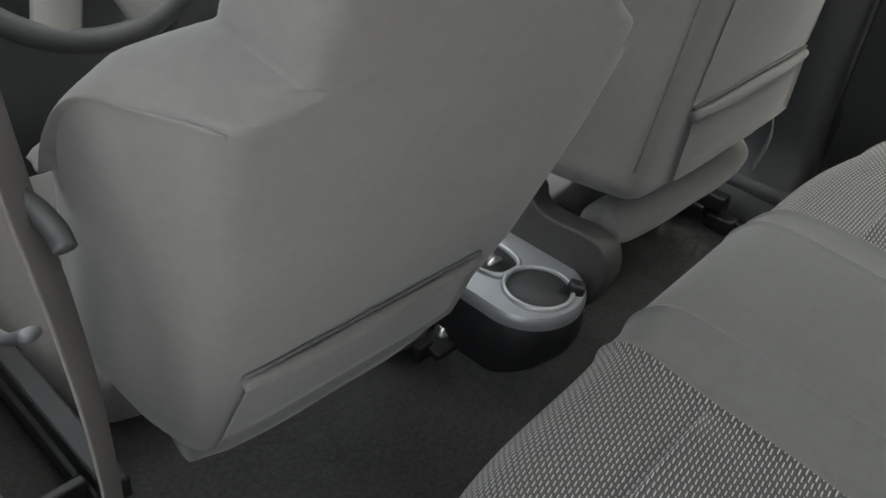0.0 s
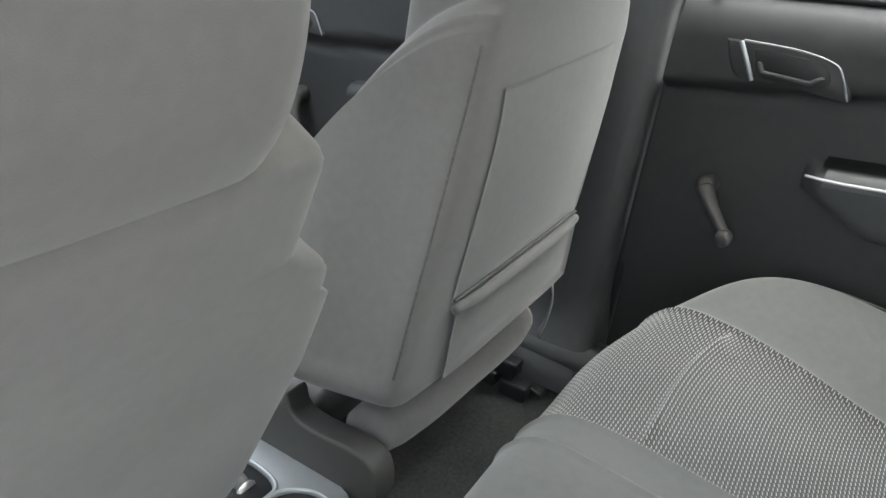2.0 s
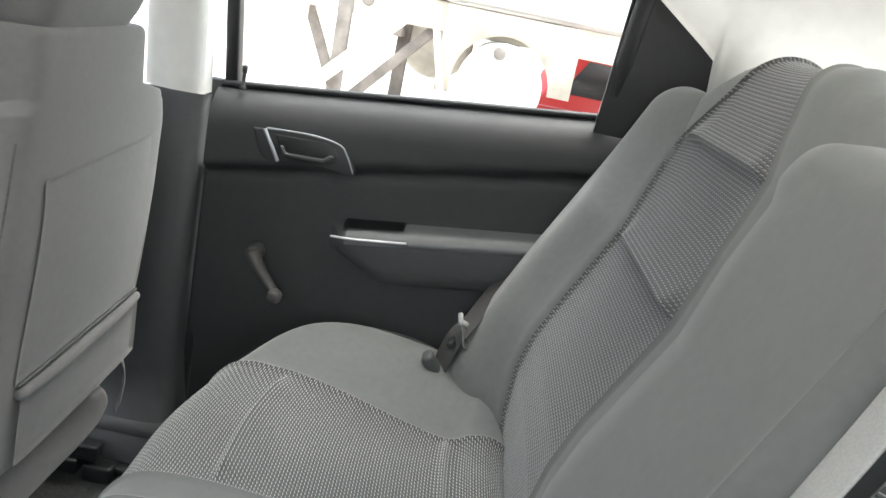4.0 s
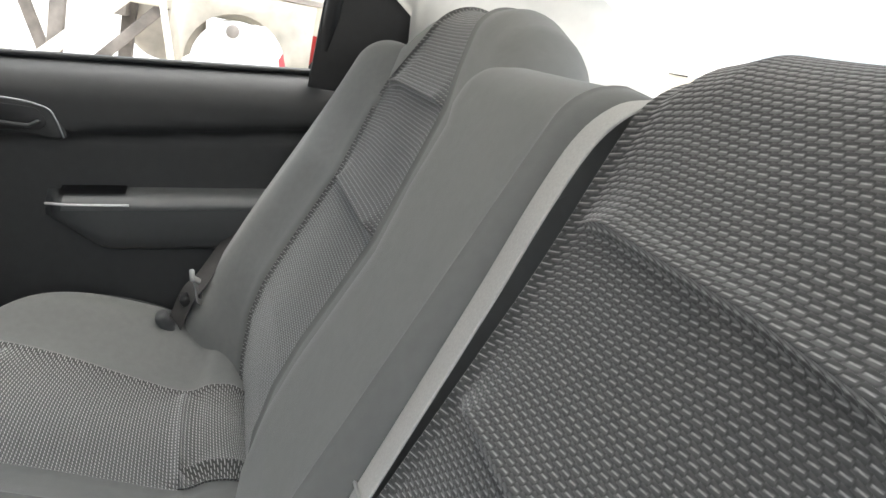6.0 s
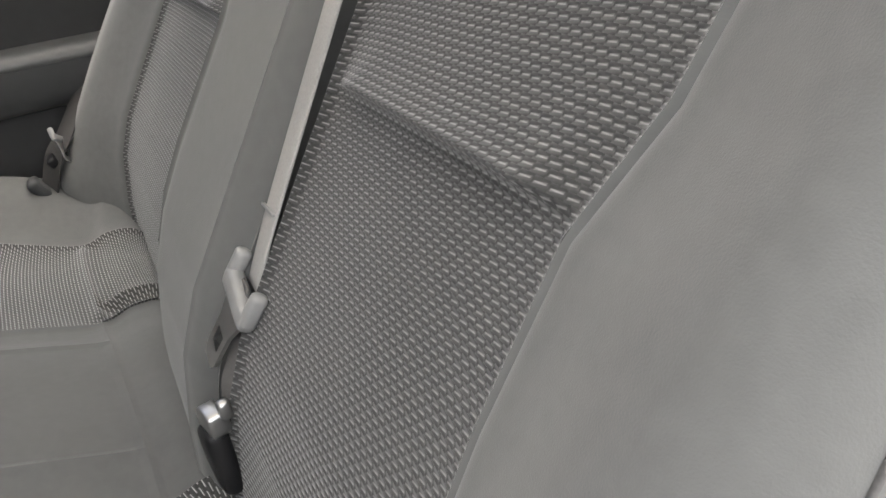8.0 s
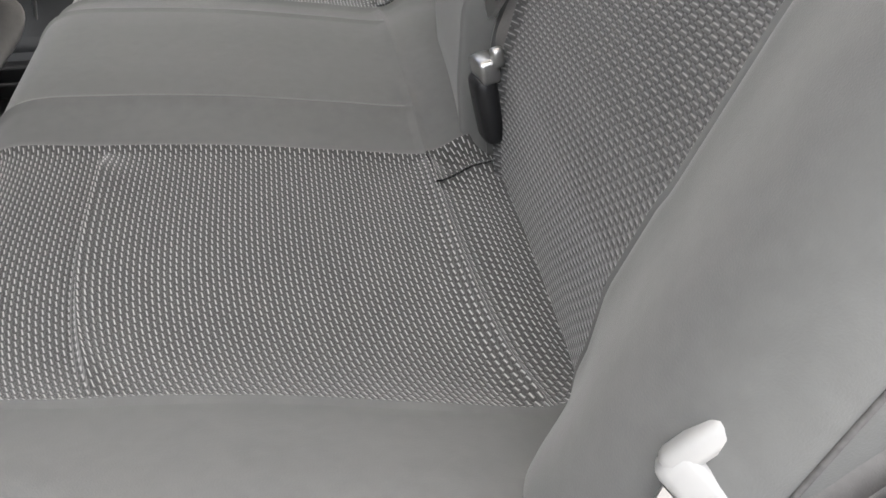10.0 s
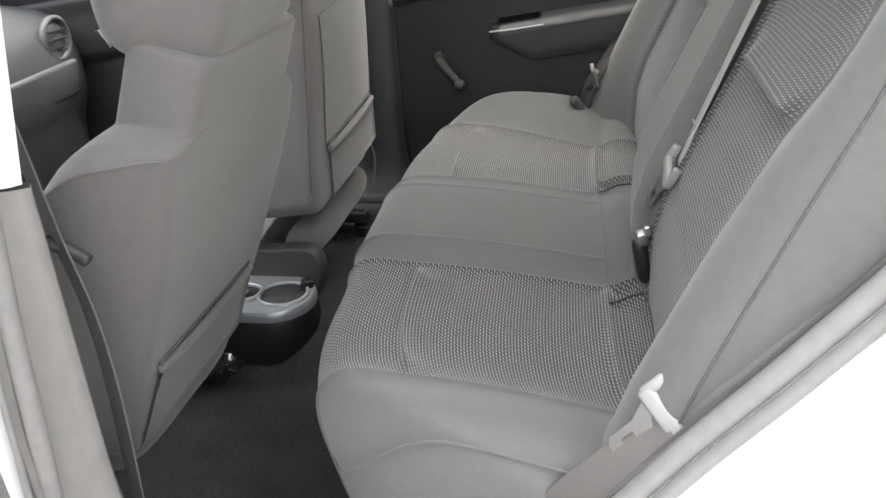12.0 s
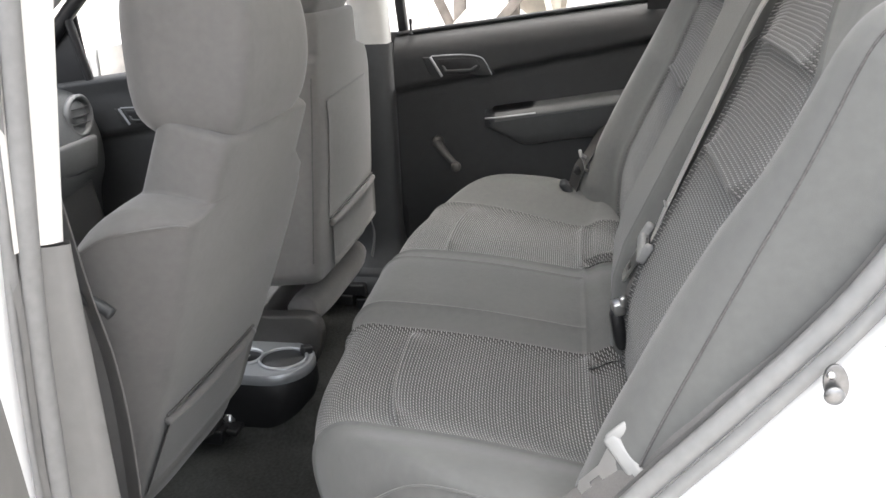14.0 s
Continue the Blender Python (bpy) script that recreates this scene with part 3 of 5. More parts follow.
def lump(sign, edge, s_top, tall, rise, inner, u_end=0.692, n_cols=40, n_rows=70):
    """Padded side bolster: a rounded body of its own on the sheet, from the insert's seam out to the door."""
    rows = []
    for j in range(n_rows + 1):
        row = []
        for i in range(n_cols + 1):
            k = i / n_cols
            k = k * k * (3 - 2 * k) * 0.5 + k * 0.5
            a, s, n = lump_at(k, j / n_rows, edge, s_top, tall, rise, inner, u_end)
            row.append(on_back(sign * a, s, n))
        for da, dn in ((0.003, 0.012), (0.006, 0.04), (0.008, 0.09), (0.006, 0.16)):
            row.append(on_back(sign * (a + da), s, n - dn))
        rows.append(row if sign > 0 else row[::-1])
    back = Vector((0, -BK_DZ, BK_DY))
    for dn in (0.012, 0.04, 0.09):
        rows.append([Vector(p) + back * dn for p in rows[n_rows]])
    return grid_mesh(rows)


def near_shoulder(u, v):
    """The sheet beside the narrow back's insert; its outer side draws in under the bolster."""
    return Vector(S_left(u, v)) - Vector((0, BK_DZ, -BK_DY)) * (0.055 * (1 - dome(0.692 + u, 0.05)))


def mid_pad(u, v):
    """Padded middle of the wide back: it stands proud of the insert and rounds over at its top and inner side."""
    lo = -0.212
    s_top = 0.672 - 0.10 * (1 - min(1.0, max(0.0, lerp_table(EDGE_R_IN, min(v, 0.60))[0] + 0.012 - u) / 0.085)) ** 2.2
    d_in, d_top = u - lo, s_top - v
    n = -0.003 + 0.026 * smooth01((lerp_table(EDGE_R_IN, min(v, 0.60))[0] + 0.012 - u) / 0.13)
    n += low_set(v) - 0.050 * (1 - dome(d_in, 0.045))
    if d_top < 0.055:
        n -= 0.06 * (1 - dome(d_top, 0.055))
    return on_back(u, min(v, s_top), n)


def build_backs():
    e = thing("rear_seat_back", "narrow grey cloth rear seat back with woven insert", "car seat", group="rear seat backs")
    oi = lambda v: lerp_table(EDGE_L, v)[0]
    ie = lambda v: -0.246
    part("back_insert", patch(S_left, (oi, ie), (0.0, 0.80), 44, 120, lines=PLEATS_NEAR, puff=0.006, groove=0.004, gw=0.004, sides="lr"), WEAVE, e, "woven dark insert with pale stitches")
    part("shoulder", patch(near_shoulder, (-0.690, oi), (0.0, 0.80), 40, 90, puff=-0.003, groove=0.004, gw=0.004, sides="r"), CLOTH, e)
    part("outer_bolster", lump(-1, EDGE_L, 0.650, 0.034, 0.11, 0.060), CLOTH, e, "padded grey cloth side bolster")
    pts = []
    for i in range(13):
        a, sv, n = lump_at(0.998 - 0.09 * (i / 12) ** 2, 0.12 + 0.83 * i / 12, EDGE_L, 0.650, 0.034, 0.11, 0.060, 0.692)
        pts.append(on_back(-a, sv, n + 0.0005))
    part("bolster_seam", tube(pts, 0.0013, 6, res=60), SEAM, e)
    part("inner_edge", patch(S_left, (ie, -0.238), (0.0, 0.80), 8, 90, puff=0.002, groove=0.004, gw=0.004, sides="l"), CLOTH, e)
    rows = []
    for k in range(41):
        p = Vector(S_left(-0.239, 0.70 * k / 40))
        rows.append([p, p + Vector((0.006, -0.02, 0)), p + Vector((0.008, -0.06, 0)), p + Vector((0.006, -0.20, 0))])
    part("inner_side", grid_mesh(rows), CLOTH, e)
    part("back_cover", patch(S_left, (-0.690, -0.238), (0.80, BACK_REACH + 0.2), 30, 20, puff=0.003, sides=""), CLOTH, e)
    e = thing("rear_seat_back", "wide grey cloth rear seat back, woven insert, plain middle", "car seat", group="rear seat backs")
    ii = lambda v: lerp_table(EDGE_R_IN, v)[0]
    oo = lambda v: lerp_table(EDGE_R_OUT, v)[0]
    part("back_insert", patch(S_right, (ii, oo), (0.0, 0.80), 44, 120, lines=PLEATS_FAR, puff=0.006, groove=0.004, gw=0.004, sides="lr"), WEAVE, e, "woven dark insert with pale stitches")
    part("shoulder", patch(S_right, (oo, 0.690), (0.0, 0.80), 40, 90, puff=-0.003, groove=0.004, gw=0.004, sides="l"), CLOTH, e)
    part("shoulder", patch(S_right, (-0.205, ii), (0.0, 0.80), 40, 90, puff=-0.003, groove=0.004, gw=0.004, sides="r"), CLOTH, e)
    part("outer_bolster", lump(1, EDGE_R_OUT, 0.655, 0.056, 0.11, 0.085), CLOTH, e, "padded grey cloth side bolster")
    mi = lambda v: lerp_table(EDGE_R_IN, min(v, 0.60))[0] + 0.010
    part("middle_panel", patch(mid_pad, (-0.166, mi), (0.0, 0.672), 40, 120, puff=0.002, groove=0.0014, gw=0.003, sides="l"), CLOTH, e)
    part("middle_edge", patch(mid_pad, (-0.212, -0.166), (0.0, 0.672), 14, 120, puff=0.001, groove=0.0012, gw=0.003, sides="r"), CLOTH, e)
    rows = []
    for k in range(41):
        p = Vector(mid_pad(-0.2118, 0.66 * k / 40))
        rows.append([p, p + Vector((-0.001, -0.02, 0)), p + Vector((-0.002, -0.06, 0)), p + Vector((0.0, -0.20, 0))])
    part("inner_side", grid_mesh(rows), CLOTH, e)
    part("back_cover", patch(S_right, (-0.205, 0.690), (0.80, BACK_REACH + 0.2), 40, 20, puff=0.003, sides=""), CLOTH, e)


build_backs()


# ---- front seats ----
def ring(w, d, cy, h, n=40, power=3.2, skew=0.0):
    """Rounded cross-section of half width w and depth d, its rear face at cy."""
    out = []
    for k in range(n):
        a = 2 * math.pi * k / n
        ca, sa = math.cos(a), math.sin(a)
        x = w * math.copysign(abs(ca) ** (2 / power), ca)
        y = d / 2 * math.copysign(abs(sa) ** (2 / power), sa)
        out.append((x, cy + d / 2 + y + skew * abs(x / w) ** 2, h))
    return out


def loft(table, n=40, power=3.2, steps=40):
    """Rings through a table of (h, half width, depth, rear offset)."""
    pts = curve_points([(r[0], r[1], r[2]) for r in table], steps)
    off = curve_points([(r[0], r[3], r[4] if len(r) > 4 else 0.0) for r in table], steps)
    rows = [ring(max(p.y, 0.004), max(p.z, 0.004), q.y, p.x, n, power) for p, q in zip(pts, off)]
    rows = [[(x + q.z, y, h) for x, y, h in r] for r, q in zip(rows, off)]
    return grid_mesh(rows, closed_u=True, cap=True)


def half_ring(half, n, other=None):
    """n points round a section given by its right half, mirrored unless the left half is given too."""
    pts = half + [(-x, y) for x, y in (other or half)[::-1] if x > 0]
    return curve_points([(x, y, 0) for x, y in pts] + [(*pts[0], 0)], n + 1)[:-1]


# sections of a seat back in its own frame: x across, y from the rear face to the front
SEC_FULL = [(0.0, 0.0), (0.10, 0.0), (0.17, 0.001), (0.200, 0.003), (0.213, 0.008), (0.220, 0.018), (0.230, 0.06), (0.240, 0.11), (0.243, 0.15), (0.235, 0.185), (0.205, 0.205), (0.150, 0.175), (0.07, 0.13)]
SEC_FACET = [(0.0, 0.0), (0.10, 0.0), (0.165, 0.0005), (0.180, 0.002), (0.189, 0.007), (0.196, 0.019), (0.211, 0.055), (0.220, 0.10), (0.224, 0.14), (0.216, 0.18), (0.205, 0.205), (0.150, 0.175), (0.07, 0.13)]
SEC_NECK = [(0.0, 0.0), (0.07, 0.0), (0.115, 0.001), (0.134, 0.003), (0.143, 0.008), (0.148, 0.018), (0.151, 0.045), (0.152, 0.075), (0.150, 0.10), (0.140, 0.118), (0.115, 0.126), (0.08, 0.128), (0.04, 0.129)]


SEC_SIDE = [(0.0, 0.0), (0.10, 0.0), (0.17, 0.001), (0.197, 0.003), (0.210, 0.008), (0.218, 0.018), (0.222, 0.05), (0.220, 0.09), (0.212, 0.13), (0.196, 0.165), (0.170, 0.180), (0.120, 0.160), (0.06, 0.13)]


def seat_skin(ledge, top, left, right, drop, bend, foot, facet, slim):
    """Seat back as one skin: wings up to a ledge that falls away to the front, then the narrower neck.
    left, right: half widths of the rear face by height."""
    n = 128
    full, neck = half_ring(SEC_SIDE if facet else SEC_FULL, n, SEC_FACET if facet else None), half_ring([(x * slim, y * (0.78 if facet else 1.0)) for x, y in SEC_NECK], n)

    def wide(p, h):
        w = lerp_table(left if p.x < 0 else right, h)[0]
        return Vector((p.x * w / 0.220, p.y, 0))

    def ledge_h(p):
        y = max(0.0, p.y - 0.012)
        fall = 0.02 * y / 0.14 + 0.14 * (y / 0.14) ** 4.0 if facet and y < 0.14 else (0.16 + (y - 0.14)) if facet else drop * (y / 0.19) ** bend
        fall += 0.4 * max(0.0, p.x - 0.14) if facet else 0.0
        return ledge - fall - (0.8 if facet else 0.05) * max(0.0, abs(p.x) - (0.195 if facet else 0.15))

    def lip(p):
        return 0.006 + 0.020 * smooth01((p.x - 0.05) / 0.12) if facet else 0.014

    def put(p, h):
        return (p.x, p.y - 0.010 * smooth01((0.52 - h) / 0.10) * math.exp(-((h - 0.39) / 0.12) ** 2) * max(0.0, 1 - p.y / 0.05) * max(0.0, 1 - (p.x / 0.22) ** 2), h)
    rows = []
    for j in range(6):
        t = (j + 1) / 6
        g = 0.86 + 0.14 * math.sin(t * math.pi / 2)
        rows.append([put(Vector((q.x * g, 0.07 + (q.y - 0.07) * g, 0)), foot + 0.035 * (1 - math.cos(t * math.pi / 2))) for q in (wide(p, foot + 0.02) for p in full)])
    low = foot + 0.035
    for t in [j / 32 for j in range(1, 32)] + [0.985, 0.995, 1.0]:
        row = []
        for p in full:
            h = low + (ledge_h(p) - lip(p) - low) * t
            row.append(put(wide(p, h), h))
        rows.append(row)
    edge = [wide(p, ledge) for p in full]
    for j in range(1, 6):
        g = math.pi / 2 * j / 5
        k = 0.12 * (1 - math.cos(g))
        rows.append([put(e.lerp(q, k), ledge_h(p.lerp(q, k)) + 0.014 * k - lip(p) * (1 - math.sin(g))) for e, p, q in zip(edge, full, neck)])
    for k in [0.123, 0.14] + [0.12 + 0.86 * j / 12 for j in range(1, 12)] + [0.965, 0.98]:
        rows.append([put(e.lerp(q, k), ledge_h(p.lerp(q, k)) + 0.014 * k) for e, p, q in zip(edge, full, neck)])
    base = [ledge_h(q) + 0.0145 for q in neck]
    for t in [0.02, 0.05] + [j / 16 for j in range(2, 17)]:
        sq = 1 - 0.05 * t
        rows.append([put(Vector((q.x * sq, q.y, 0)), b + (top - 0.012 - b) * t) for q, b in zip(neck, base)])
    for j in range(1, 6):
        g = math.pi / 2 * j / 5
        sq = 0.95 - 0.10 * (1 - math.cos(g))
        rows.append([put(Vector((q.x * sq, 0.06 + (q.y - 0.06) * (sq + 0.05), 0)), top - 0.012 * (1 - math.sin(g))) for q in neck])
    return grid_mesh(rows, closed_u=True, cap=True)


def flare_ring(rear, front, depth, h, shift=0.0, n=64):
    """Cross-section that widens from its flat rear face to the front."""
    half = [(0.0, -0.002), (0.6 * rear, -0.001), (0.90 * rear, 0.0005), (rear, 0.004), (rear + 0.006, 0.011), (rear + 0.30 * (front - rear) + 0.004, 0.2 * depth), (rear + 0.60 * (front - rear) + 0.004, 0.42 * depth), (front, 0.72 * depth), (front - 0.012, 0.90 * depth), (0.75 * front, 0.985 * depth), (0.3 * front, depth)]
    return [(p.x, p.y + shift, h) for p in half_ring(half, n)]


def flare_loft(table, steps=44):
    """Rings through a table of (h, rear half width, front half width, depth, shift)."""
    p = curve_points([(r[0], r[1], r[2]) for r in table], steps)
    q = curve_points([(r[0], r[3], r[4]) for r in table], steps)
    return grid_mesh([flare_ring(max(u.y, 0.01), max(u.z, 0.01), max(v.y, 0.01), u.x, v.z) for u, v in zip(p, q)], closed_u=True, cap=True)


def build_front_seat(cx, y0, z0, lean, label, driver, ledge, top, left, right, skew, head):
    e = thing("front_seat", label, "car seat", group="front seats", at=(cx, y0, z0))
    m = Matrix.Rotation(radians(lean), 4, "X") @ Matrix(((1, 0, skew, -0.23 * skew), (0, 1, 0, 0), (0, 0, 1, 0), (0, 0, 0, 1)))
    foot = 0.112 if not driver else 0.052
    mp = m if driver else m @ Matrix(((1, 0, 0, 0), (0, 1, 0, 0), (0.045, 0, 1, 0.008), (0, 0, 0, 1)))
    part("backrest", moved(seat_skin(ledge, top, left, right, 0.20, 1.7, foot, driver, 1.03 if driver else 1.0), m), CLOTH_F, e)

    def half(h):
        return 0.168 - 0.165 * (h - 0.22)

    def rear_y(u, h):
        return -0.010 * smooth01((0.52 - h) / 0.10) * math.exp(-((h - 0.39) / 0.12) ** 2) * max(0.0, 1 - (u / 0.22) ** 2)
    # inset rear panel, seams, pocket with a straight hem
    if not driver:
        wide = lambda v: lerp_table(right, v)[0] - 0.022
        pan = patch(lambda u, v: (u, rear_y(u, v) - 0.0006 + 0.006 * max(0.0, (u - 0.12) / 0.08) ** 3, v), (lambda v: -half(v), wide), (0.235, 0.470), 30, 40, puff=0.0008, groove=0.0016, gw=0.0022, flip=True)
        part("back_panel", moved(pan, mp), CLOTH_F, e)
    hp = 0.150 if driver else 0.162

    def pocket_half(h):
        return hp + 0.12 * max(0.0, 0.215 - h) * (1 if driver else 0.4)
    bottom = 0.085 if driver else 0.128
    pk = patch(lambda u, v: (u, rear_y(u, v) - 0.002 - 0.008 * (1 - abs(u / 0.17) ** 5) * smooth01((v - bottom + 0.02) / 0.05), v), (lambda v: -pocket_half(v), pocket_half), (bottom, 0.222), 36, 24, puff=0.003, groove=0.004, gw=0.004, flip=True)
    part("map_pocket", moved(pk, mp), CLOTH_F, e)
    us = [-hp + 2 * hp * i / 8 for i in range(9)]
    hem = tube([(u, rear_y(u, 0.22) - 0.005 - 0.006 * (1 - abs(u / hp) ** 4), 0.220 + 0.002 * (1 - (u / hp) ** 2)) for u in us], 0.0072, 12, flat=1.1, res=36, taper=lambda t: 0.85 + 0.15 * math.sin(math.pi * t))
    part("pocket_hem", moved(hem, mp), CLOTH_F, e, "rounded elastic hem of the map pocket")
    # Thin dark tube imitates the shade inside the pocket mouth.
    gap = tube([(u, rear_y(u, 0.235) - 0.003, 0.2305) for u in us], 0.0022, 8, res=30)
    part("pocket_shade", moved(gap, mp), SEAM, e, "dark strip standing for shade at the pocket mouth")
    if driver:
        pts = []
        for x, y in ((0.186, 0.005), (0.196, 0.019), (0.211, 0.055), (0.219, 0.09), (0.222, 0.115)):
            d = max(0.0, y - 0.012) / 0.14
            h = ledge - 0.02 * d - 0.14 * d ** 4 - 0.8 * max(0.0, x - 0.195) - 0.003
            pts.append((-x * lerp_table(left, h)[0] / 0.220 - 0.0005, y - 0.0006, h))
        part("ledge_seam", moved(tube(pts, 0.0013, 6, res=40), m), CLOTH_F, e)
    for s_, tab in ((-1, left),) if not driver else ():
        hs = [foot + 0.05 + (ledge - 0.03 - foot - 0.05) * i / 10 for i in range(11)]
        seam = tube([(s_ * lerp_table(tab, h)[0] * 0.982, 0.0105, h) for h in hs], 0.0016, 6, res=40)
        part("edge_seam", moved(seam, m), SEAM, e)
    ry = 0.030 if driver else 0.055
    rl, rr, rz = (-0.180, 0.160, 0.055) if driver else (-0.212, 0.175, 0.036)
    roll = tube([(rl, ry + 0.006, rz + 0.004), (rl * 0.5, ry, rz), (0, ry, rz), (rr * 0.5, ry, rz), (rr, ry + 0.006, rz)], 0.037, 18, res=36, taper=lambda t: 0.86 + 0.14 * min(1, 9 * t, 9 * (1 - t)))
    part("lower_roll", moved(roll, Matrix.Identity(4) if not driver else m), CLOTH_F, e, "rounded cloth roll below the backrest")
    rear, front, hx, hz = head
    hr = flare_loft([(hz - 0.012, rear * 0.78, rear * 0.82, 0.08, 0.024), (hz - 0.003, rear * 0.94, rear + 0.010, 0.125, 0.002), (hz + 0.03, rear, rear + 0.030, 0.146, -0.012), (hz + 0.085, rear * 0.99, front, 0.158, -0.018), (hz + 0.14, rear * 0.90, front - 0.005, 0.152, -0.012), (hz + 0.19, rear * 0.73, front - 0.026, 0.130, 0.004), (hz + 0.23, rear * 0.48, front - 0.060, 0.092, 0.026), (hz + 0.25, rear * 0.2, front - 0.105, 0.04, 0.052)])
    part("head_restraint", moved(hr, m @ Matrix.Translation((hx, 0, hz)) @ Matrix.Rotation(radians(-16 if driver else 0), 4, "X") @ Matrix.Translation((0, 0, -hz))), CLOTH_F, e, "grey cloth head restraint")
    part("seat_cushion", moved(loft([(-0.02, 0.16, 0.10, 0), (0.02, 0.18, 0.13, 0), (0.12, 0.200, 0.14, 0), (0.30, 0.225, 0.145, 0), (0.38, 0.21, 0.13, 0.005), (0.41, 0.17, 0.08, 0.03)], power=4), Matrix.Translation((0, 0.19, 0.030)) @ Matrix.Rotation(radians(-86), 4, "X")), CLOTH_F, e)
    # moulded covers over the recliner joints, with a notch and a lobe towards the rear
    dz = FLOOR_Z + (0.085 if driver else 0.118) - z0
    out = [(p, q + dz) for p, q in [(0.020, -0.020), (0.075, -0.052), (0.17, -0.045), (0.22, 0.0), (0.215, 0.060), (0.165, 0.085), (0.150, 0.112), (0.138, 0.083), (0.100, 0.078), (0.055, 0.082), (0.018, 0.074), (0.006, 0.035)]]
    for s_ in (-1, 1):
        thing_rail(e, s_, driver or s_ > 0)
        if driver == (s_ < 0):
            continue
        x = s_ * (0.185 if driver else 0.240)
        bm = prism(rounded(out, 48), x - 0.020, x + 0.020, 0.012, seg=3)
        part("hinge_cover", bm, GREYF, e, "dark grey moulded recliner cover")
        part("cover_bolt", lathe([(0.012, 0.0), (0.012, -0.004), (0.006, -0.006), (0.001, -0.006)], (x - 0.020, 0.075, dz - 0.012), "x", 16), BLACK, e)
    if driver:
        part("recline_lever", tube([(-0.262, 0.16, 0.155), (-0.268, 0.10, 0.19), (-0.266, 0.04, 0.235)], 0.009, 10, flat=0.6, taper=lambda t: 0.7 + 0.5 * t), SILVER, e, "satin silver reclining lever")
        part("pocket_tab", moved(band([(0.150, 0.004, 0.205), (0.168, 0.008, 0.165), (0.165, 0.010, 0.12), (0.150, 0.012, 0.085)], [(0.6, -1, 0)] * 4, 0.020), m), CLOTH_F, e)
    else:
        part("tie_strap", band([(0.150, 0.004, 0.135), (0.160, 0.000, 0.10), (0.163, 0.004, 0.06), (0.168, 0.012, 0.03)], [(0.5, -1, 0)] * 4, 0.018), TONGUE, e, "pale loose tie strap")
    return e


def thing_rail(e, s, foot=True):
    zf = FLOOR_Z + 0.02 - e.location.z
    ob = part("seat_rail", merge(box((0.045, 0.50, 0.028), (s * 0.215, 0.33, zf + 0.022), 0.004), box((0.030, 0.54, 0.03), (s * 0.215, 0.32, zf + 0.048), 0.004)), BLACK, e, "black steel seat rail", smooth=False)
    if not foot:
        return ob
    part("rail_foot", merge(box((0.074, 0.090, 0.012), (s * 0.262 - 0.004, 0.050, zf + 0.018), 0.003, rot=(12, 0, 0)), box((0.062, 0.014, 0.040), (s * 0.262, 0.09, zf + 0.032), 0.003), box((0.010, 0.08, 0.030), (s * 0.262 + 0.032, 0.055, zf + 0.028), 0.003), box((0.030, 0.05, 0.030), (s * 0.262 - 0.045, 0.050, zf + 0.010), 0.004)), BLACK, ob, smooth=False)
    part("bolt", lathe([(0.0125, 0), (0.0125, 0.007), (0.009, 0.011), (0.009, 0.017), (0.001, 0.017)], (s * 0.262 - 0.012, 0.062, zf + 0.022), n=10), CHROME, ob, "bright steel bolt")
    part("bolt", lathe([(0.0125, 0), (0.0125, 0.007), (0.009, 0.011), (0.009, 0.017), (0.001, 0.017)], (s * 0.262 - 0.004, 0.034, zf + 0.016), n=10), CHROME, ob, "bright steel bolt")
    return ob


def rounded(pts, n=60):
    return [(p.x, p.y) for p in curve_points([(a, b, 0) for a, b in pts] + [(*pts[0], 0)], n)[:-1]]


DRIVER_L = [(0.04, 0.205), (0.10, 0.215), (0.20, 0.214), (0.30, 0.213), (0.42, 0.222), (0.60, 0.236)]
DRIVER_R = [(0.04, 0.160), (0.10, 0.188), (0.16, 0.215), (0.22, 0.234), (0.40, 0.240), (0.48, 0.230), (0.53, 0.221), (0.60, 0.205)]
PASS_L = [(0.07, 0.245), (0.10, 0.262), (0.13, 0.261), (0.25, 0.232), (0.35, 0.207), (0.45, 0.183), (0.54, 0.165)]
PASS_R = [(0.10, 0.100), (0.13, 0.120), (0.155, 0.147), (0.18, 0.167), (0.26, 0.198), (0.40, 0.229), (0.50, 0.239), (0.56, 0.220)]
build_front_seat(-0.300, 0.326, 0.137, 22.7, "grey cloth driver's seat, reclined, seen from behind", True, 0.558, 0.655, DRIVER_L, DRIVER_R, -0.10, (0.108, 0.136, -0.016, 0.655))
build_front_seat(0.364, 0.205, 0.200, 0, "grey cloth passenger seat, upright, with map pocket", False, 0.548, 0.640, PASS_L, PASS_R, 0.0, (0.110, 0.150, -0.02, 0.642))


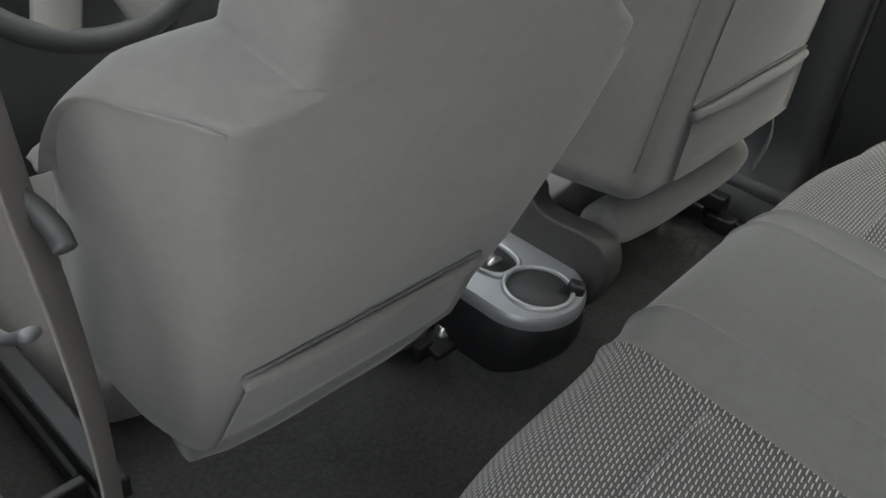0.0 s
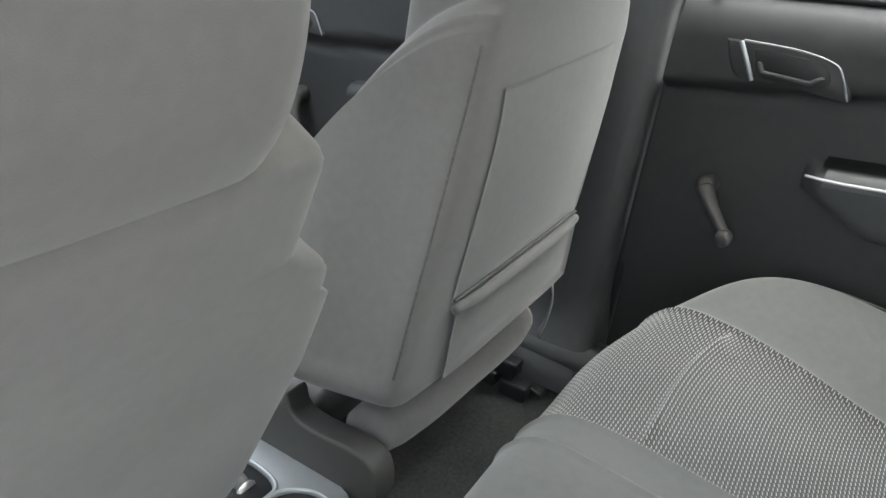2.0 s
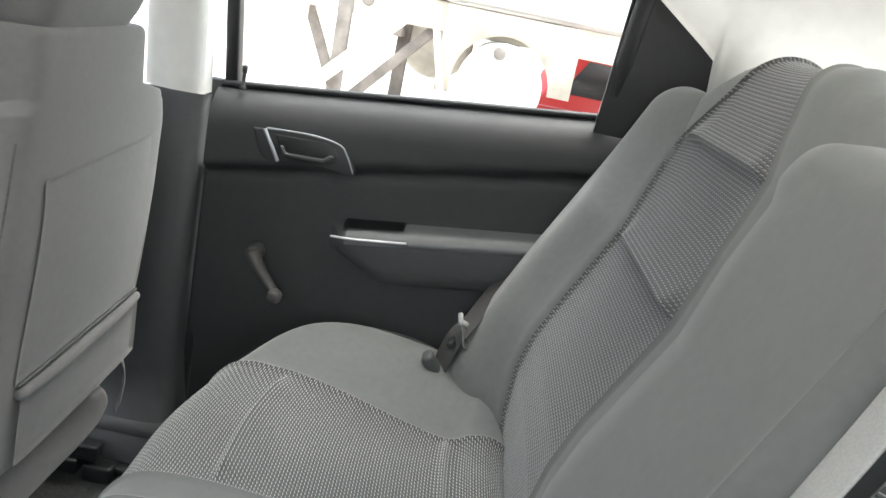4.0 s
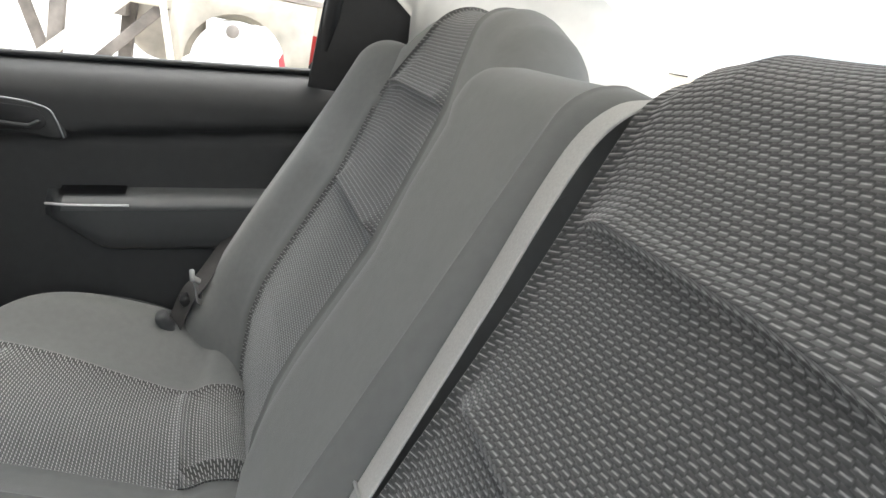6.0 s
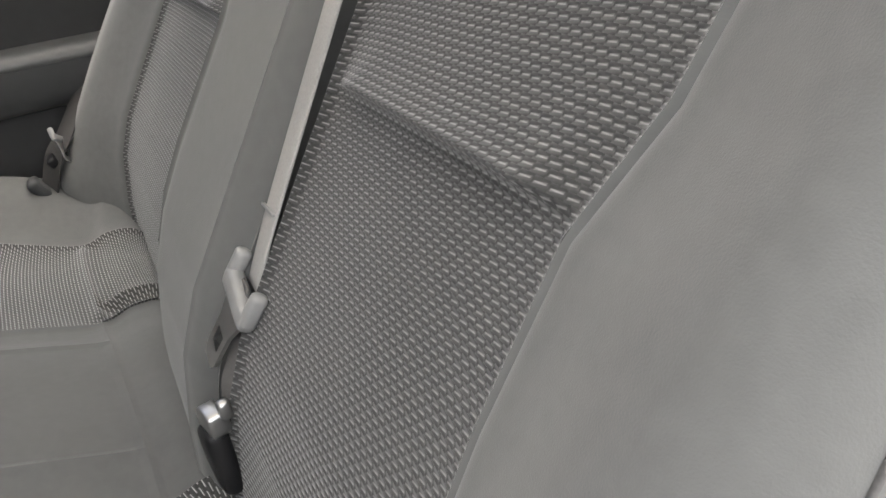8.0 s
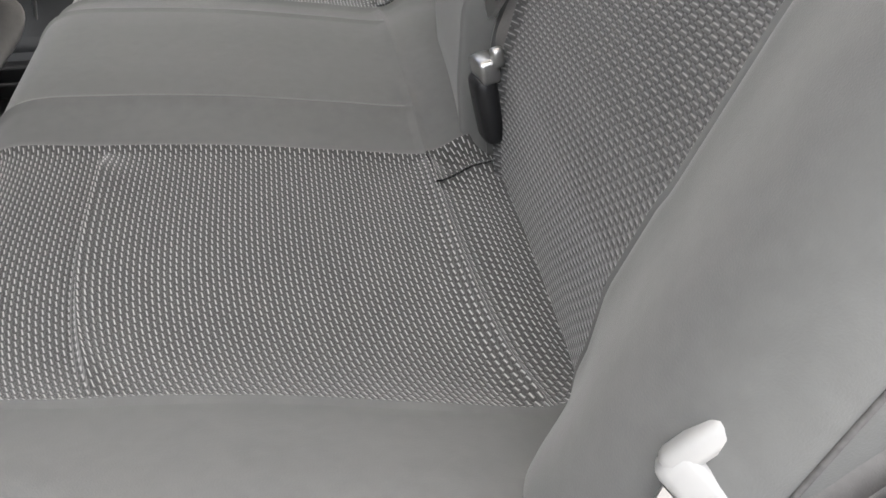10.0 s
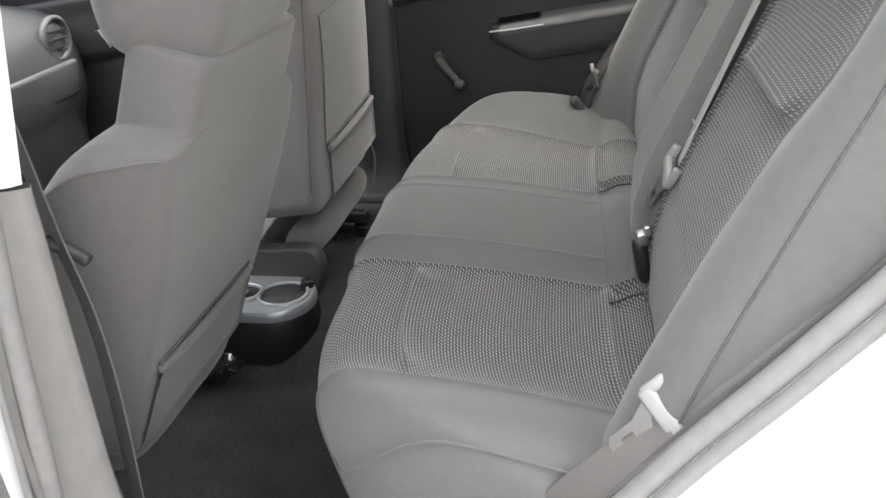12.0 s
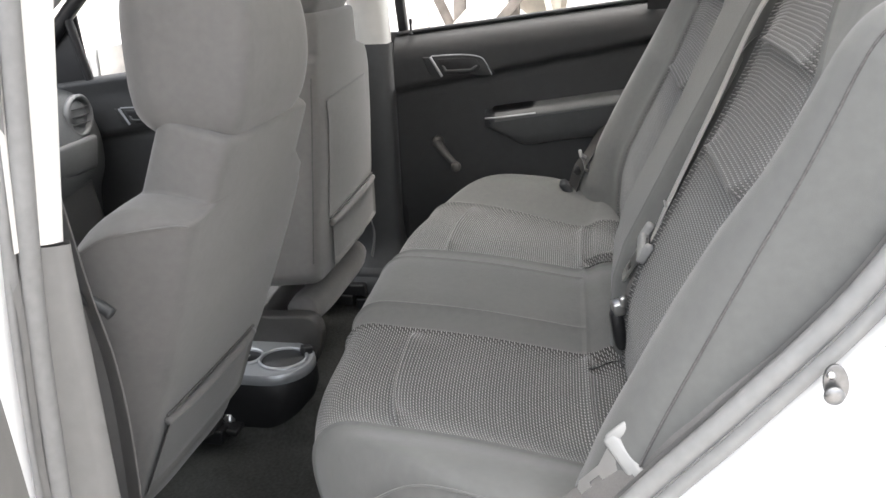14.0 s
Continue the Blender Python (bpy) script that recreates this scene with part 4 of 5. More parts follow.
# ---- centre console ----
def build_console():
    e = thing("centre_console", "silver and black plastic centre console with rear cup holder", "console", at=(0.03, 0, 0))
    z = 0.190

    def outline(w, y0, n=16):
        pts = [(w, 1.0)]
        for k in range(n + 1):
            a = -math.pi * k / n
            pts.append((w * math.cos(a), y0 + w * 0.95 * (1 + math.sin(a))))
        pts.append((-w, 1.0))
        return pts
    low = []
    for w, y0, h in ((0.062, 0.235, 0.06), (0.076, 0.212, 0.10), (0.082, 0.200, 0.14), (0.080, 0.202, 0.168), (0.077, 0.206, 0.176)):
        low.append([(x, y, h) for x, y in outline(w, y0)])
    part("console_body", grid_mesh(low), BLACK, e, "black plastic console body")
    edge_rows = [[(x, y, h) for x, y in outline(w, y0)] for w, y0, h in ((0.0785, 0.2035, 0.172), (0.0795, 0.2025, 0.180), (0.0785, 0.2035, 0.187), (0.0755, 0.2065, 0.1915))]
    part("plate_rim", grid_mesh(edge_rows), SILVER, e)
    # silver top plate with a cup hole and a lever well
    bm = bmesh.new()
    ol = outline(0.0765, 0.206, 24)
    cup = [(0.046 * math.cos(2 * math.pi * k / 40), 0.265 + 0.046 * math.sin(2 * math.pi * k / 40)) for k in range(40)]
    well = [(0.034 * math.copysign(abs(math.cos(a)) ** 0.6, math.cos(a)), 0.388 + 0.075 * math.copysign(abs(math.sin(a)) ** 0.6, math.sin(a))) for a in (2 * math.pi * k / 40 for k in range(40))]
    loops = []
    for pts in (ol, cup, well):
        vs = [bm.verts.new((x, y, z)) for x, y in pts]
        loops.append([bm.edges.new((vs[i], vs[(i + 1) % len(vs)])) for i in range(len(vs))])
    bmesh.ops.triangle_fill(bm, edges=[x for lp in loops for x in lp], use_beauty=True)
    ext = bmesh.ops.extrude_face_region(bm, geom=bm.faces[:])
    bmesh.ops.translate(bm, vec=(0, 0, -0.016), verts=[v for v in ext["geom"] if isinstance(v, bmesh.types.BMVert)])
    bmesh.ops.recalc_face_normals(bm, faces=bm.faces)
    part("top_plate", bm, SILVER, e, "satin silver painted top plate", smooth=False)
    ringp = lathe([(0.0425, -0.02), (0.043, 0.002), (0.0445, 0.0055), (0.0475, 0.006), (0.050, 0.003), (0.051, -0.004)], (0, 0.265, z), n=40)
    bmesh.ops.delete(ringp, geom=[f for f in ringp.faces if len(f.verts) == 3], context="FACES")
    part("cup_ring", ringp, SILVER, e, "satin silver ring around the cup holder")
    part("cup_well", lathe([(0.0428, 0.0), (0.0405, -0.075), (0.0400, -0.083), (0.0392, -0.0845), (0.030, -0.085), (0.001, -0.085)], (0, 0.265, z), n=32), DARK, e)
    clip = merge(box((0.020, 0.022, 0.034), (0.034, 0.230, z - 0.002), 0.004, rot=(12, 0, 40)), box((0.014, 0.010, 0.012), (0.042, 0.222, z - 0.03), 0.003, rot=(20, 0, 40)))
    part("cup_clip", clip, BLACK, e)
    part("cup_mat", lathe([(0.030, 0.0), (0.028, 0.003), (0.001, 0.003)], (0, 0.265, z - 0.084), n=28), BLACK, e)
    part("clip_edge", box((0.020, 0.004, 0.006), (0.045, 0.218, z - 0.026), 0.002, rot=(20, 0, 40)), SILVER, e)
    wr = [[(x * k, 0.388 + (y - 0.388) * k, h) for x, y in well] for k, h in ((1.07, z + 0.001), (1.07, z + 0.005), (1.0, z + 0.006), (0.97, z - 0.002), (0.9, z - 0.02))]
    part("well_rim", grid_mesh(wr, closed_u=True), SILVER, e)
    part("well", grid_mesh([[(x * k, 0.388 + (y - 0.388) * k, h) for x, y in well] for k, h in ((0.98, z - 0.002), (0.9, z - 0.03), (0.05, z - 0.032))], closed_u=True, cap=True), BLACK, e)
    part("brake_lever", tube([(0.004, 0.330, z - 0.024), (0.003, 0.37, z + 0.002), (0.0, 0.44, z + 0.026), (0.0, 0.53, z + 0.050), (0.0, 0.62, z + 0.070)], 0.015, 14, taper=lambda t: 0.75 + 0.45 * t), MIDP, e, "grey plastic handbrake lever")
    part("lever_collar", lathe([(0.017, -0.004), (0.019, 0.0), (0.017, 0.004)], (0.003, 0.345, z - 0.014), "y", 18), CHROME, e, "bright collar on the lever")


build_console()


# ---- right rear door ----
def crease(y):
    return 0.640 - 0.181 * y


def belt(y):
    return 0.766 - 0.11 * y


def door_x(y, z, base=0.705):
    """Inner face of a door card."""
    up = smooth01((z - crease(y) + 0.002) / 0.016)
    x = base - 0.026 * up
    q = max(0.0, min(0.97, (z - belt(y) + 0.062) / 0.062))
    x += 0.044 * (1 - math.sqrt(1 - q * q))
    x += 0.012 * smooth01((0.42 - z) / 0.2)
    x += 0.010 * math.exp(-((z - crease(y) + 0.004) / 0.006) ** 2)
    return x


def handle_parts(e, y, z, x, k=1.0):
    """Recessed release lever in its surround; y, z: the middle of it."""
    q = lambda pts: [(y + a * k, z + b * k) for a, b in pts]
    outer = q([(0.100, 0.024), (0.020, 0.029), (-0.040, 0.025), (-0.058, 0.012), (-0.076, -0.022), (0.0, -0.020), (0.072, -0.024)])
    part("handle_surround", prism(rounded(outer, 50), x - 0.006, x + 0.02, 0.003), DARK, e, "charcoal plastic handle surround")
    inner = q([(0.060, 0.019), (-0.02, 0.021), (-0.038, 0.014), (-0.046, -0.002), (-0.03, -0.014), (0.040, -0.016)])
    part("handle_recess", prism(rounded(inner, 40), x - 0.0075, x - 0.005, 0.001), BLACK, e)
    part("release_lever", prism(q([(0.050, 0.004), (0.044, -0.012), (-0.024, -0.011), (-0.040, 0.002), (-0.034, 0.004), (-0.022, -0.005), (0.038, -0.006), (0.044, 0.004)]), x - 0.014, x - 0.007, 0.002), GREYP, e, "grey plastic release lever")
    part("bright_edge", tube([(x - 0.010, y + 0.078 * k, z + 0.025 * k), (x - 0.011, y + 0.064 * k, z + 0.002 * k), (x - 0.010, y + 0.050 * k, z - 0.023 * k)], 0.0034, 8), SILVER, e, "satin silver edge")
    part("bright_edge", tube([(x - 0.007, y + 0.075 * k, z + 0.027 * k), (x - 0.007, y, z + 0.0295 * k), (x - 0.007, y - 0.045 * k, z + 0.023 * k), (x - 0.008, y - 0.060 * k, z + 0.008 * k), (x - 0.007, y - 0.074 * k, z - 0.020 * k)], 0.0014, 8), SILVER, e)


def crank_parts(e, hub, knob):
    hub, knob = Vector(hub), Vector(knob)
    part("crank_hub", lathe([(0.014, 0.030), (0.015, 0.012), (0.0145, -0.004), (0.010, -0.009), (0.003, -0.010)], hub, "x"), GREYF, e)
    part("crank_arm", tube([hub + Vector((-0.006, 0, 0)), hub.lerp(knob, 0.35) + Vector((-0.010, 0, 0)), knob], 0.0100, 10, flat=0.8, res=24, taper=lambda t: 1.35 - 0.45 * t), GREYF, e, "grey plastic winder arm")
    part("crank_knob", lathe([(0.008, 0.006), (0.0115, 0.0), (0.0125, -0.010), (0.0115, -0.018), (0.007, -0.021), (0.002, -0.022)], knob, "x", 20), GREYF, e, "round grey plastic knob")


def build_right_rear_door():
    e = thing("door_1", "charcoal plastic rear door card with armrest and window winder", "car door", kind="structure")
    ys = [0.170 - 0.69 * i / 90 for i in range(91)]
    rows = []
    for y in ys:
        top = belt(y)
        zs = [0.12 + (top - 0.19) * j / 60 for j in range(61)] + [top - 0.07 + 0.07 * j / 16 for j in range(1, 17)]
        r = [(door_x(y, z), y, z) for z in zs]
        r += [(door_x(y, top) + 0.006, y, top + 0.003), (0.722, y, top + 0.004), (0.750, y, top + 0.002)]
        rows.append(r)
    part("door_card", grid_mesh(rows), DARK, e)
    part("belt_strip", tube([(0.716, 0.165, belt(0.165) + 0.006), (0.716, -0.1, belt(-0.1) + 0.006), (0.716, -0.46, belt(-0.46) + 0.006)], 0.006, 8), BLACK, e, "black window wiper seal")
    handle_parts(e, -0.003, 0.676, 0.683)
    crank_parts(e, (0.688, 0.068, 0.486), (0.655, 0.015, 0.432))
    # armrest with a grip cup
    rows = []
    for i in range(41):
        t = i / 40
        y = -0.052 - 0.42 * t
        zt = 0.552 + 0.055 * t
        out = 0.046 * smooth01(t / 0.06) * (1 - 0.35 * t)
        low = 0.03 + 0.055 * smooth01(t / 0.28)
        rows.append([(0.708, y, zt + 0.014), (0.706 - out * 0.5, y, zt + 0.009), (0.706 - out * 0.93, y, zt + 0.002), (0.706 - out - 0.002, y, zt - 0.005), (0.706 - out - 0.003, y, zt - 0.016), (0.706 - out * 0.94, y, zt - 0.70 * low), (0.706 - out * 0.78, y, zt - 0.94 * low), (0.706 - out * 0.5, y, zt - 1.02 * low), (0.706, y, zt - low - 0.004)])
    part("armrest", grid_mesh(rows), ARM, e)
    cap = []
    for i in range(3, 41):
        t = i / 40
        y, zt, out = -0.052 - 0.42 * t, 0.552 + 0.055 * t, 0.046 * smooth01(t / 0.06) * (1 - 0.35 * t)
        cap.append([(0.706, y, zt + 0.0165), (0.706 - out * 0.5, y, zt + 0.012), (0.706 - out * 0.93, y, zt + 0.005), (0.706 - out - 0.004, y, zt - 0.003), (0.706 - out - 0.0055, y, zt - 0.012), (0.706 - out - 0.002, y, zt - 0.015)])
    part("armrest_cap", grid_mesh(cap), SATIN, e, "satin mid-grey armrest top")
    part("armrest_strip", tube([(0.656, -0.060, 0.552), (0.650, -0.10, 0.556), (0.652, -0.185, 0.566)], 0.0026, 10, flat=0.8), RINGM, e, "satin silver strip under the grip")
    rows = []
    for i in range(13):
        y = -0.076 - 0.100 * i / 12
        t = (-0.052 - y) / 0.42
        zt, out = 0.552 + 0.055 * t, 0.046 * smooth01(t / 0.06) * (1 - 0.35 * t)
        rows.append([(0.706 - out * 0.80, y, zt + 0.0115), (0.706 - out * 0.5, y, zt + 0.0155), (0.706 - out * 0.10, y, zt + 0.0195)])
    cup = grid_mesh(rows)
    bmesh.ops.solidify(cup, geom=cup.faces[:], thickness=0.004)
    part("grip_cup", cup, BLACK, e, "black grip recess")
    # lock pin
    part("lock_pin", lathe([(0.006, -0.004), (0.006, 0.0), (0.0032, 0.002), (0.0032, 0.022), (0.0045, 0.024), (0.0045, 0.034), (0.002, 0.036)], (0.700, 0.126, belt(0.126) + 0.004), n=12), BLACK, e)
    part("door_seal", box((0.02, 0.03, 0.66), (0.722, 0.176, 0.43), 0.004), BLACK, e, "black rubber seal along the door edge")
    # window frame
    part("front_post", box((0.03, 0.022, 0.42), (0.705, 0.162, 0.955), 0.004, rot=(-3, -8, 0)), BLACK, e)
    part("sash", tube([(0.692, -0.455, belt(-0.45)), (0.674, -0.462, 0.93), (0.650, -0.470, 1.05), (0.628, -0.472, 1.14)], 0.014, 8), BLACK, e)
    part("corner_filler", prism([(-0.440, 0.800), (-0.68, 0.80), (-0.68, 0.96), (-0.505, 1.06), (-0.455, 1.12)], 0.672, 0.680, 0.002), BLACK, e, "black quarter panel beside the window")
    part("top_rail", tube([(0.640, 0.17, 1.145), (0.632, -0.1, 1.165), (0.628, -0.46, 1.135)], 0.022, 8), BLACK, e)
    bm = grid_mesh([[(0.716 - 0.26 * (z - 0.76), y, z) for y in (0.16, -0.1, -0.46)] for z in (0.74, 0.85, 0.95, 1.05, 1.16)])
    g = part("pane", bm, GLASS, e, "clear side window glass")
    g.visible_shadow = False


build_right_rear_door()


# ---- pillars and front doors ----
def pillar_trim(s, name_low, name_up):
    rows = []
    for j in range(31):
        z = 0.09 + (0.735 - 0.09) * j / 30
        flare = 0.06 * (1 - smooth01((z - 0.09) / 0.20)) ** 2
        y0, y1 = 0.172 - 0.02 * (1 - smooth01((z - 0.1) / 0.2)), 0.305 + flare
        xi = 0.672 - 0.02 * math.sin(math.pi * min(1, z / 0.75)) - flare
        rows.append([(s * 0.715, y0 + 0.004, z), (s * (xi + 0.018), y0 + 0.004, z), (s * (xi + 0.004), y0 + 0.012, z), (s * xi, y0 + 0.028, z), (s * (xi - 0.002), (y0 + y1) / 2, z), (s * xi, y1 - 0.02, z), (s * (xi + 0.012), y1 - 0.004, z), (s * 0.715, y1, z)])
    ob = part(name_low, grid_mesh(rows), GREYP)
    tagged(ob, "dark grey plastic lower pillar trim between the doors", "pillar trim", kind="structure")
    rows = []
    for j in range(21):
        z = 0.736 + 0.46 * j / 20
        xi = 0.662 - 0.22 * (z - 0.736)
        y0, y1 = 0.176 - 0.02 * (z - 0.736), 0.275 - 0.03 * (z - 0.736)
        rows.append([(s * (xi + 0.05), y0 + 0.004, z), (s * (xi + 0.012), y0 + 0.004, z), (s * xi, y0 + 0.018, z), (s * (xi - 0.004), (y0 + y1) / 2, z), (s * xi, y1 - 0.018, z), (s * (xi + 0.012), y1, z), (s * (xi + 0.05), y1, z)])
    ob = part(name_up, grid_mesh(rows), LIGHTP)
    tagged(ob, "pale grey plastic upper pillar trim", "pillar trim", kind="structure")


pillar_trim(1, "pillar_trim_right_low", "pillar_trim_right_high")

def left_pillar():
    rows = []
    for j in range(31):
        z = 0.10 + 0.585 * j / 30
        low = 1 - smooth01((z - 0.10) / 0.30)
        i_ = 0.035 * low
        k_ = 0.10 * max(0.0, 0.62 - z) if z > 0.45 else 0.017
        rows.append([(-0.730, 0.196 + k_, z), (-0.714, 0.192 + k_, z), (-0.706, 0.184 + k_, z), (-0.699 + i_ * 0.3, 0.166 + 0.3 * k_, z), (-0.690 + i_ * 0.5, 0.154, z), (-0.678 + i_, 0.162, z), (-0.668 + i_, 0.205, z), (-0.668 + i_, 0.285, z), (-0.69, 0.305, z), (-0.725, 0.31, z)])
    # Paler than the right pillar trim: doorway light put into the colour.
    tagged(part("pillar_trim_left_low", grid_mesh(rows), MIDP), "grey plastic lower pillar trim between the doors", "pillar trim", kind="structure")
    rows = []
    for j in range(25):
        z = 0.687 + 0.50 * j / 24
        t = (z - 0.687) * 0.10
        k_ = -0.10 * (z - 0.687)
        rows.append([(-0.728, 0.186 + k_, z), (-0.712 + t, 0.184 + k_, z), (-0.704 + t, 0.180 + k_, z), (-0.696 + t, 0.168 + k_, z), (-0.688 + t, 0.162 + k_, z), (-0.678 + t, 0.172 + k_, z), (-0.668 + t, 0.21 + k_, z), (-0.665 + t, 0.27, z), (-0.69 + t, 0.29, z), (-0.722, 0.30, z)])
    tagged(part("pillar_trim_left_high", grid_mesh(rows), LIGHTP), "pale grey plastic upper pillar trim", "pillar trim", kind="structure")


left_pillar()


def build_front_door(s, name):
    e = thing(name, "charcoal plastic front door card with release handle and winder", "car door", kind="structure")
    rows = []
    for i in range(61):
        y = 0.312 + 0.92 * i / 60
        top = belt(y)
        r = []
        for j in range(51):
            z = 0.10 + (top - 0.10) * j / 50
            c = 0.640 - 0.145 * y
            x = 0.708 - 0.024 * smooth01((z - c) / 0.016) - 0.010 * smooth01((z - top + 0.05) / 0.05) + 0.01 * math.exp(-((z - c + 0.004) / 0.006) ** 2)
            r.append((s * x, y, z))
        r += [(s * 0.705, y, top + 0.008), (s * 0.745, y, top + 0.004)]
        rows.append(r)
    part("door_card", grid_mesh(rows), DARK, e)
    if s > 0:
        handle_parts(e, 0.872, 0.556, 0.688, 0.9)
        crank_parts(e, (0.690, 0.862, 0.412), (0.66, 0.835, 0.350))
    arm = tube([(s * 0.685, 0.36, 0.52), (s * 0.668, 0.45, 0.51), (s * 0.668, 0.60, 0.48), (s * 0.69, 0.72, 0.45)], 0.03, 12, flat=0.8)
    part("armrest", arm, DARK, e)
    # mirror corner and window frame
    part("corner_filler", prism([(1.02, 0.655), (1.235, 0.632), (1.235, 0.65), (1.05, 0.83), (1.03, 0.83)], s * 0.690, s * 0.698, 0.002), BLACK, e, "black triangular corner beside the mirror")
    part("sash", tube([(s * 0.690, 1.02, 0.65), (s * 0.672, 1.03, 0.76), (s * 0.66, 1.04, 0.84)], 0.012, 8), BLACK, e)
    part("top_rail", tube([(s * 0.612, 0.30, 1.165), (s * 0.62, 0.6, 1.10), (s * 0.645, 0.9, 0.94), (s * 0.70, 1.23, 0.66)], 0.020, 8), BLACK, e)
    bm = grid_mesh([[(s * (0.716 - 0.26 * (z - 0.76)), y, z) for y in (0.30, 0.6, min(1.2, 1.2 - 0.85 * (z - 0.76)))] for z in (0.645, 0.80, 0.92, 1.02, 1.12)])
    g = part("pane", bm, GLASS, e)
    g.visible_shadow = False
    # outer skin
    rows = [[(s * (0.80 - 0.03 * ((z - 0.3) / 0.45) ** 2), 0.305 + 0.95 * i / 20, z) for i in range(21)] for z in [-0.10 + 0.74 * j / 12 for j in range(13)]]
    part("outer_skin", grid_mesh(rows), PAINT, e, "white painted outer skin")
    return e


build_front_door(1, "door_2")
build_front_door(-1, "door_3")


def build_mirror():
    e = thing("door_mirror", "white door mirror outside the passenger window", "car mirror", at=(0.92, 1.09, 0.665))
    bm = bmesh.new()
    bmesh.ops.create_uvsphere(bm, u_segments=28, v_segments=16, radius=1)
    for v in bm.verts:
        c = v.co
        c.x, c.y, c.z = 0.115 * math.copysign(abs(c.x) ** 0.55, c.x), (0.05 * abs(c.y) ** 0.8 if c.y > 0 else -0.012 * abs(c.y)), 0.072 * math.copysign(abs(c.z) ** 0.6, c.z)
    part("mirror_shell", bm, PAINT, e)
    part("mirror_glass", box((0.19, 0.004, 0.115), (0, -0.014, 0), 0.001), CHROME, e, "bright mirror glass")
    part("mirror_stalk", tube([(-0.09, 0.0, -0.04), (-0.16, 0.0, -0.05), (-0.20, 0.0, -0.06)], 0.022, 10), BLACK, e)


build_mirror()


# ---- the open rear left door ----
# Mostly out of view, blocks light from the left; card colour imitates lit plastic.
def build_open_door():
    e = thing("door_4", "open rear left door, card coloured as if lit, white edge", "car door", kind="structure", at=(-0.815, 0.215, 0))
    e.rotation_euler = (0, 0, radians(-68))
    ys = [-0.72 * i / 30 for i in range(31)]
    part("door_shell", box((0.10, 0.80, 0.86), (0.0, -0.41, 0.35), 0.03, 3), PAINT, e, "white painted door shell")
    rows = [[(0.056 + 0.012 * math.sin(math.pi * min(1, max(0, (z - 0.0) / 0.7))), -0.045 + y, z) for z in [-0.02 + 0.74 * j / 20 for j in range(21)]] for y in ys]
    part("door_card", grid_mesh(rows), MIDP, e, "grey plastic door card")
    part("speaker_grille", lathe([(0.075, 0.0), (0.075, 0.008), (0.06, 0.012), (0.01, 0.012)], (0.064, -0.19, 0.17), "x", 28), DARK, e)
    part("window_frame", tube([(0.0, -0.03, 0.76), (0.06, -0.06, 1.0), (0.10, -0.30, 1.15), (0.09, -0.62, 1.04), (0.02, -0.76, 0.80)], 0.018, 8), BLACK, e)


build_open_door()


# ---- dashboard and steering wheel ----
def build_dash():
    e = thing("dashboard", "grey plastic dashboard with round vents and a satin panel", "dashboard", at=(0, 0.01, -0.095))
    sec = [(1.02, 0.20), (0.99, 0.34), (0.98, 0.46), (0.955, 0.53), (0.95, 0.60), (0.962, 0.66), (0.99, 0.715), (1.05, 0.745), (1.18, 0.760), (1.42, 0.765)]
    c = curve_points([(a, b, 0) for a, b in sec], 50)
    rows = []
    for p in c:
        rows.append([(x, p.x + 0.05 * abs(x / 0.68) ** 3, p.y - 0.015 * abs(x / 0.68) ** 2 + 0.02 * math.exp(-((x + 0.35) / 0.2) ** 2) * smooth01((p.y - 0.6) / 0.1)) for x in [-0.68 + 1.36 * i / 40 for i in range(41)]])
    part("dash_top", grid_mesh(rows), DASH, e)
    for x in (0.585, -0.585, 0.13, -0.13):
        v = part("vent", lathe([(0.055, 0.0), (0.057, 0.012), (0.050, 0.018), (0.044, 0.012), (0.042, 0.002)], (x, 1.00 if abs(x) > 0.3 else 0.968, 0.672), "y", 32, rot=(180, 0, 0)), SATIN, e, "round grey-ringed air vent")
        part("vent_disc", lathe([(0.042, 0.0), (0.036, 0.008), (0.016, 0.011), (0.001, 0.012)], (x, 1.00 if abs(x) > 0.3 else 0.968, 0.672), "y", 28, rot=(180, 0, 0)), SATIN, v)
        for dz in (-0.020, 0.0, 0.020):
            part("louvre", box((0.070, 0.004, 0.003), (x, (1.00 if abs(x) > 0.3 else 0.968) - 0.0145, 0.672 + dz), 0.001), DARK, v)
    part("trim_panel", box((0.42, 0.02, 0.09), (0.40, 0.968, 0.575), 0.01, rot=(10, 0, 3)), SATIN, e, "satin grey trim panel")
    part("glove_box", box((0.40, 0.02, 0.17), (0.40, 0.985, 0.43), 0.012, rot=(-8, 0, 3)), DARK, e)
    part("fascia_panel", box((0.22, 0.05, 0.26), (0.03, 0.975, 0.50), 0.015, rot=(-8, 0, 0)), GREYP, e)


build_dash()


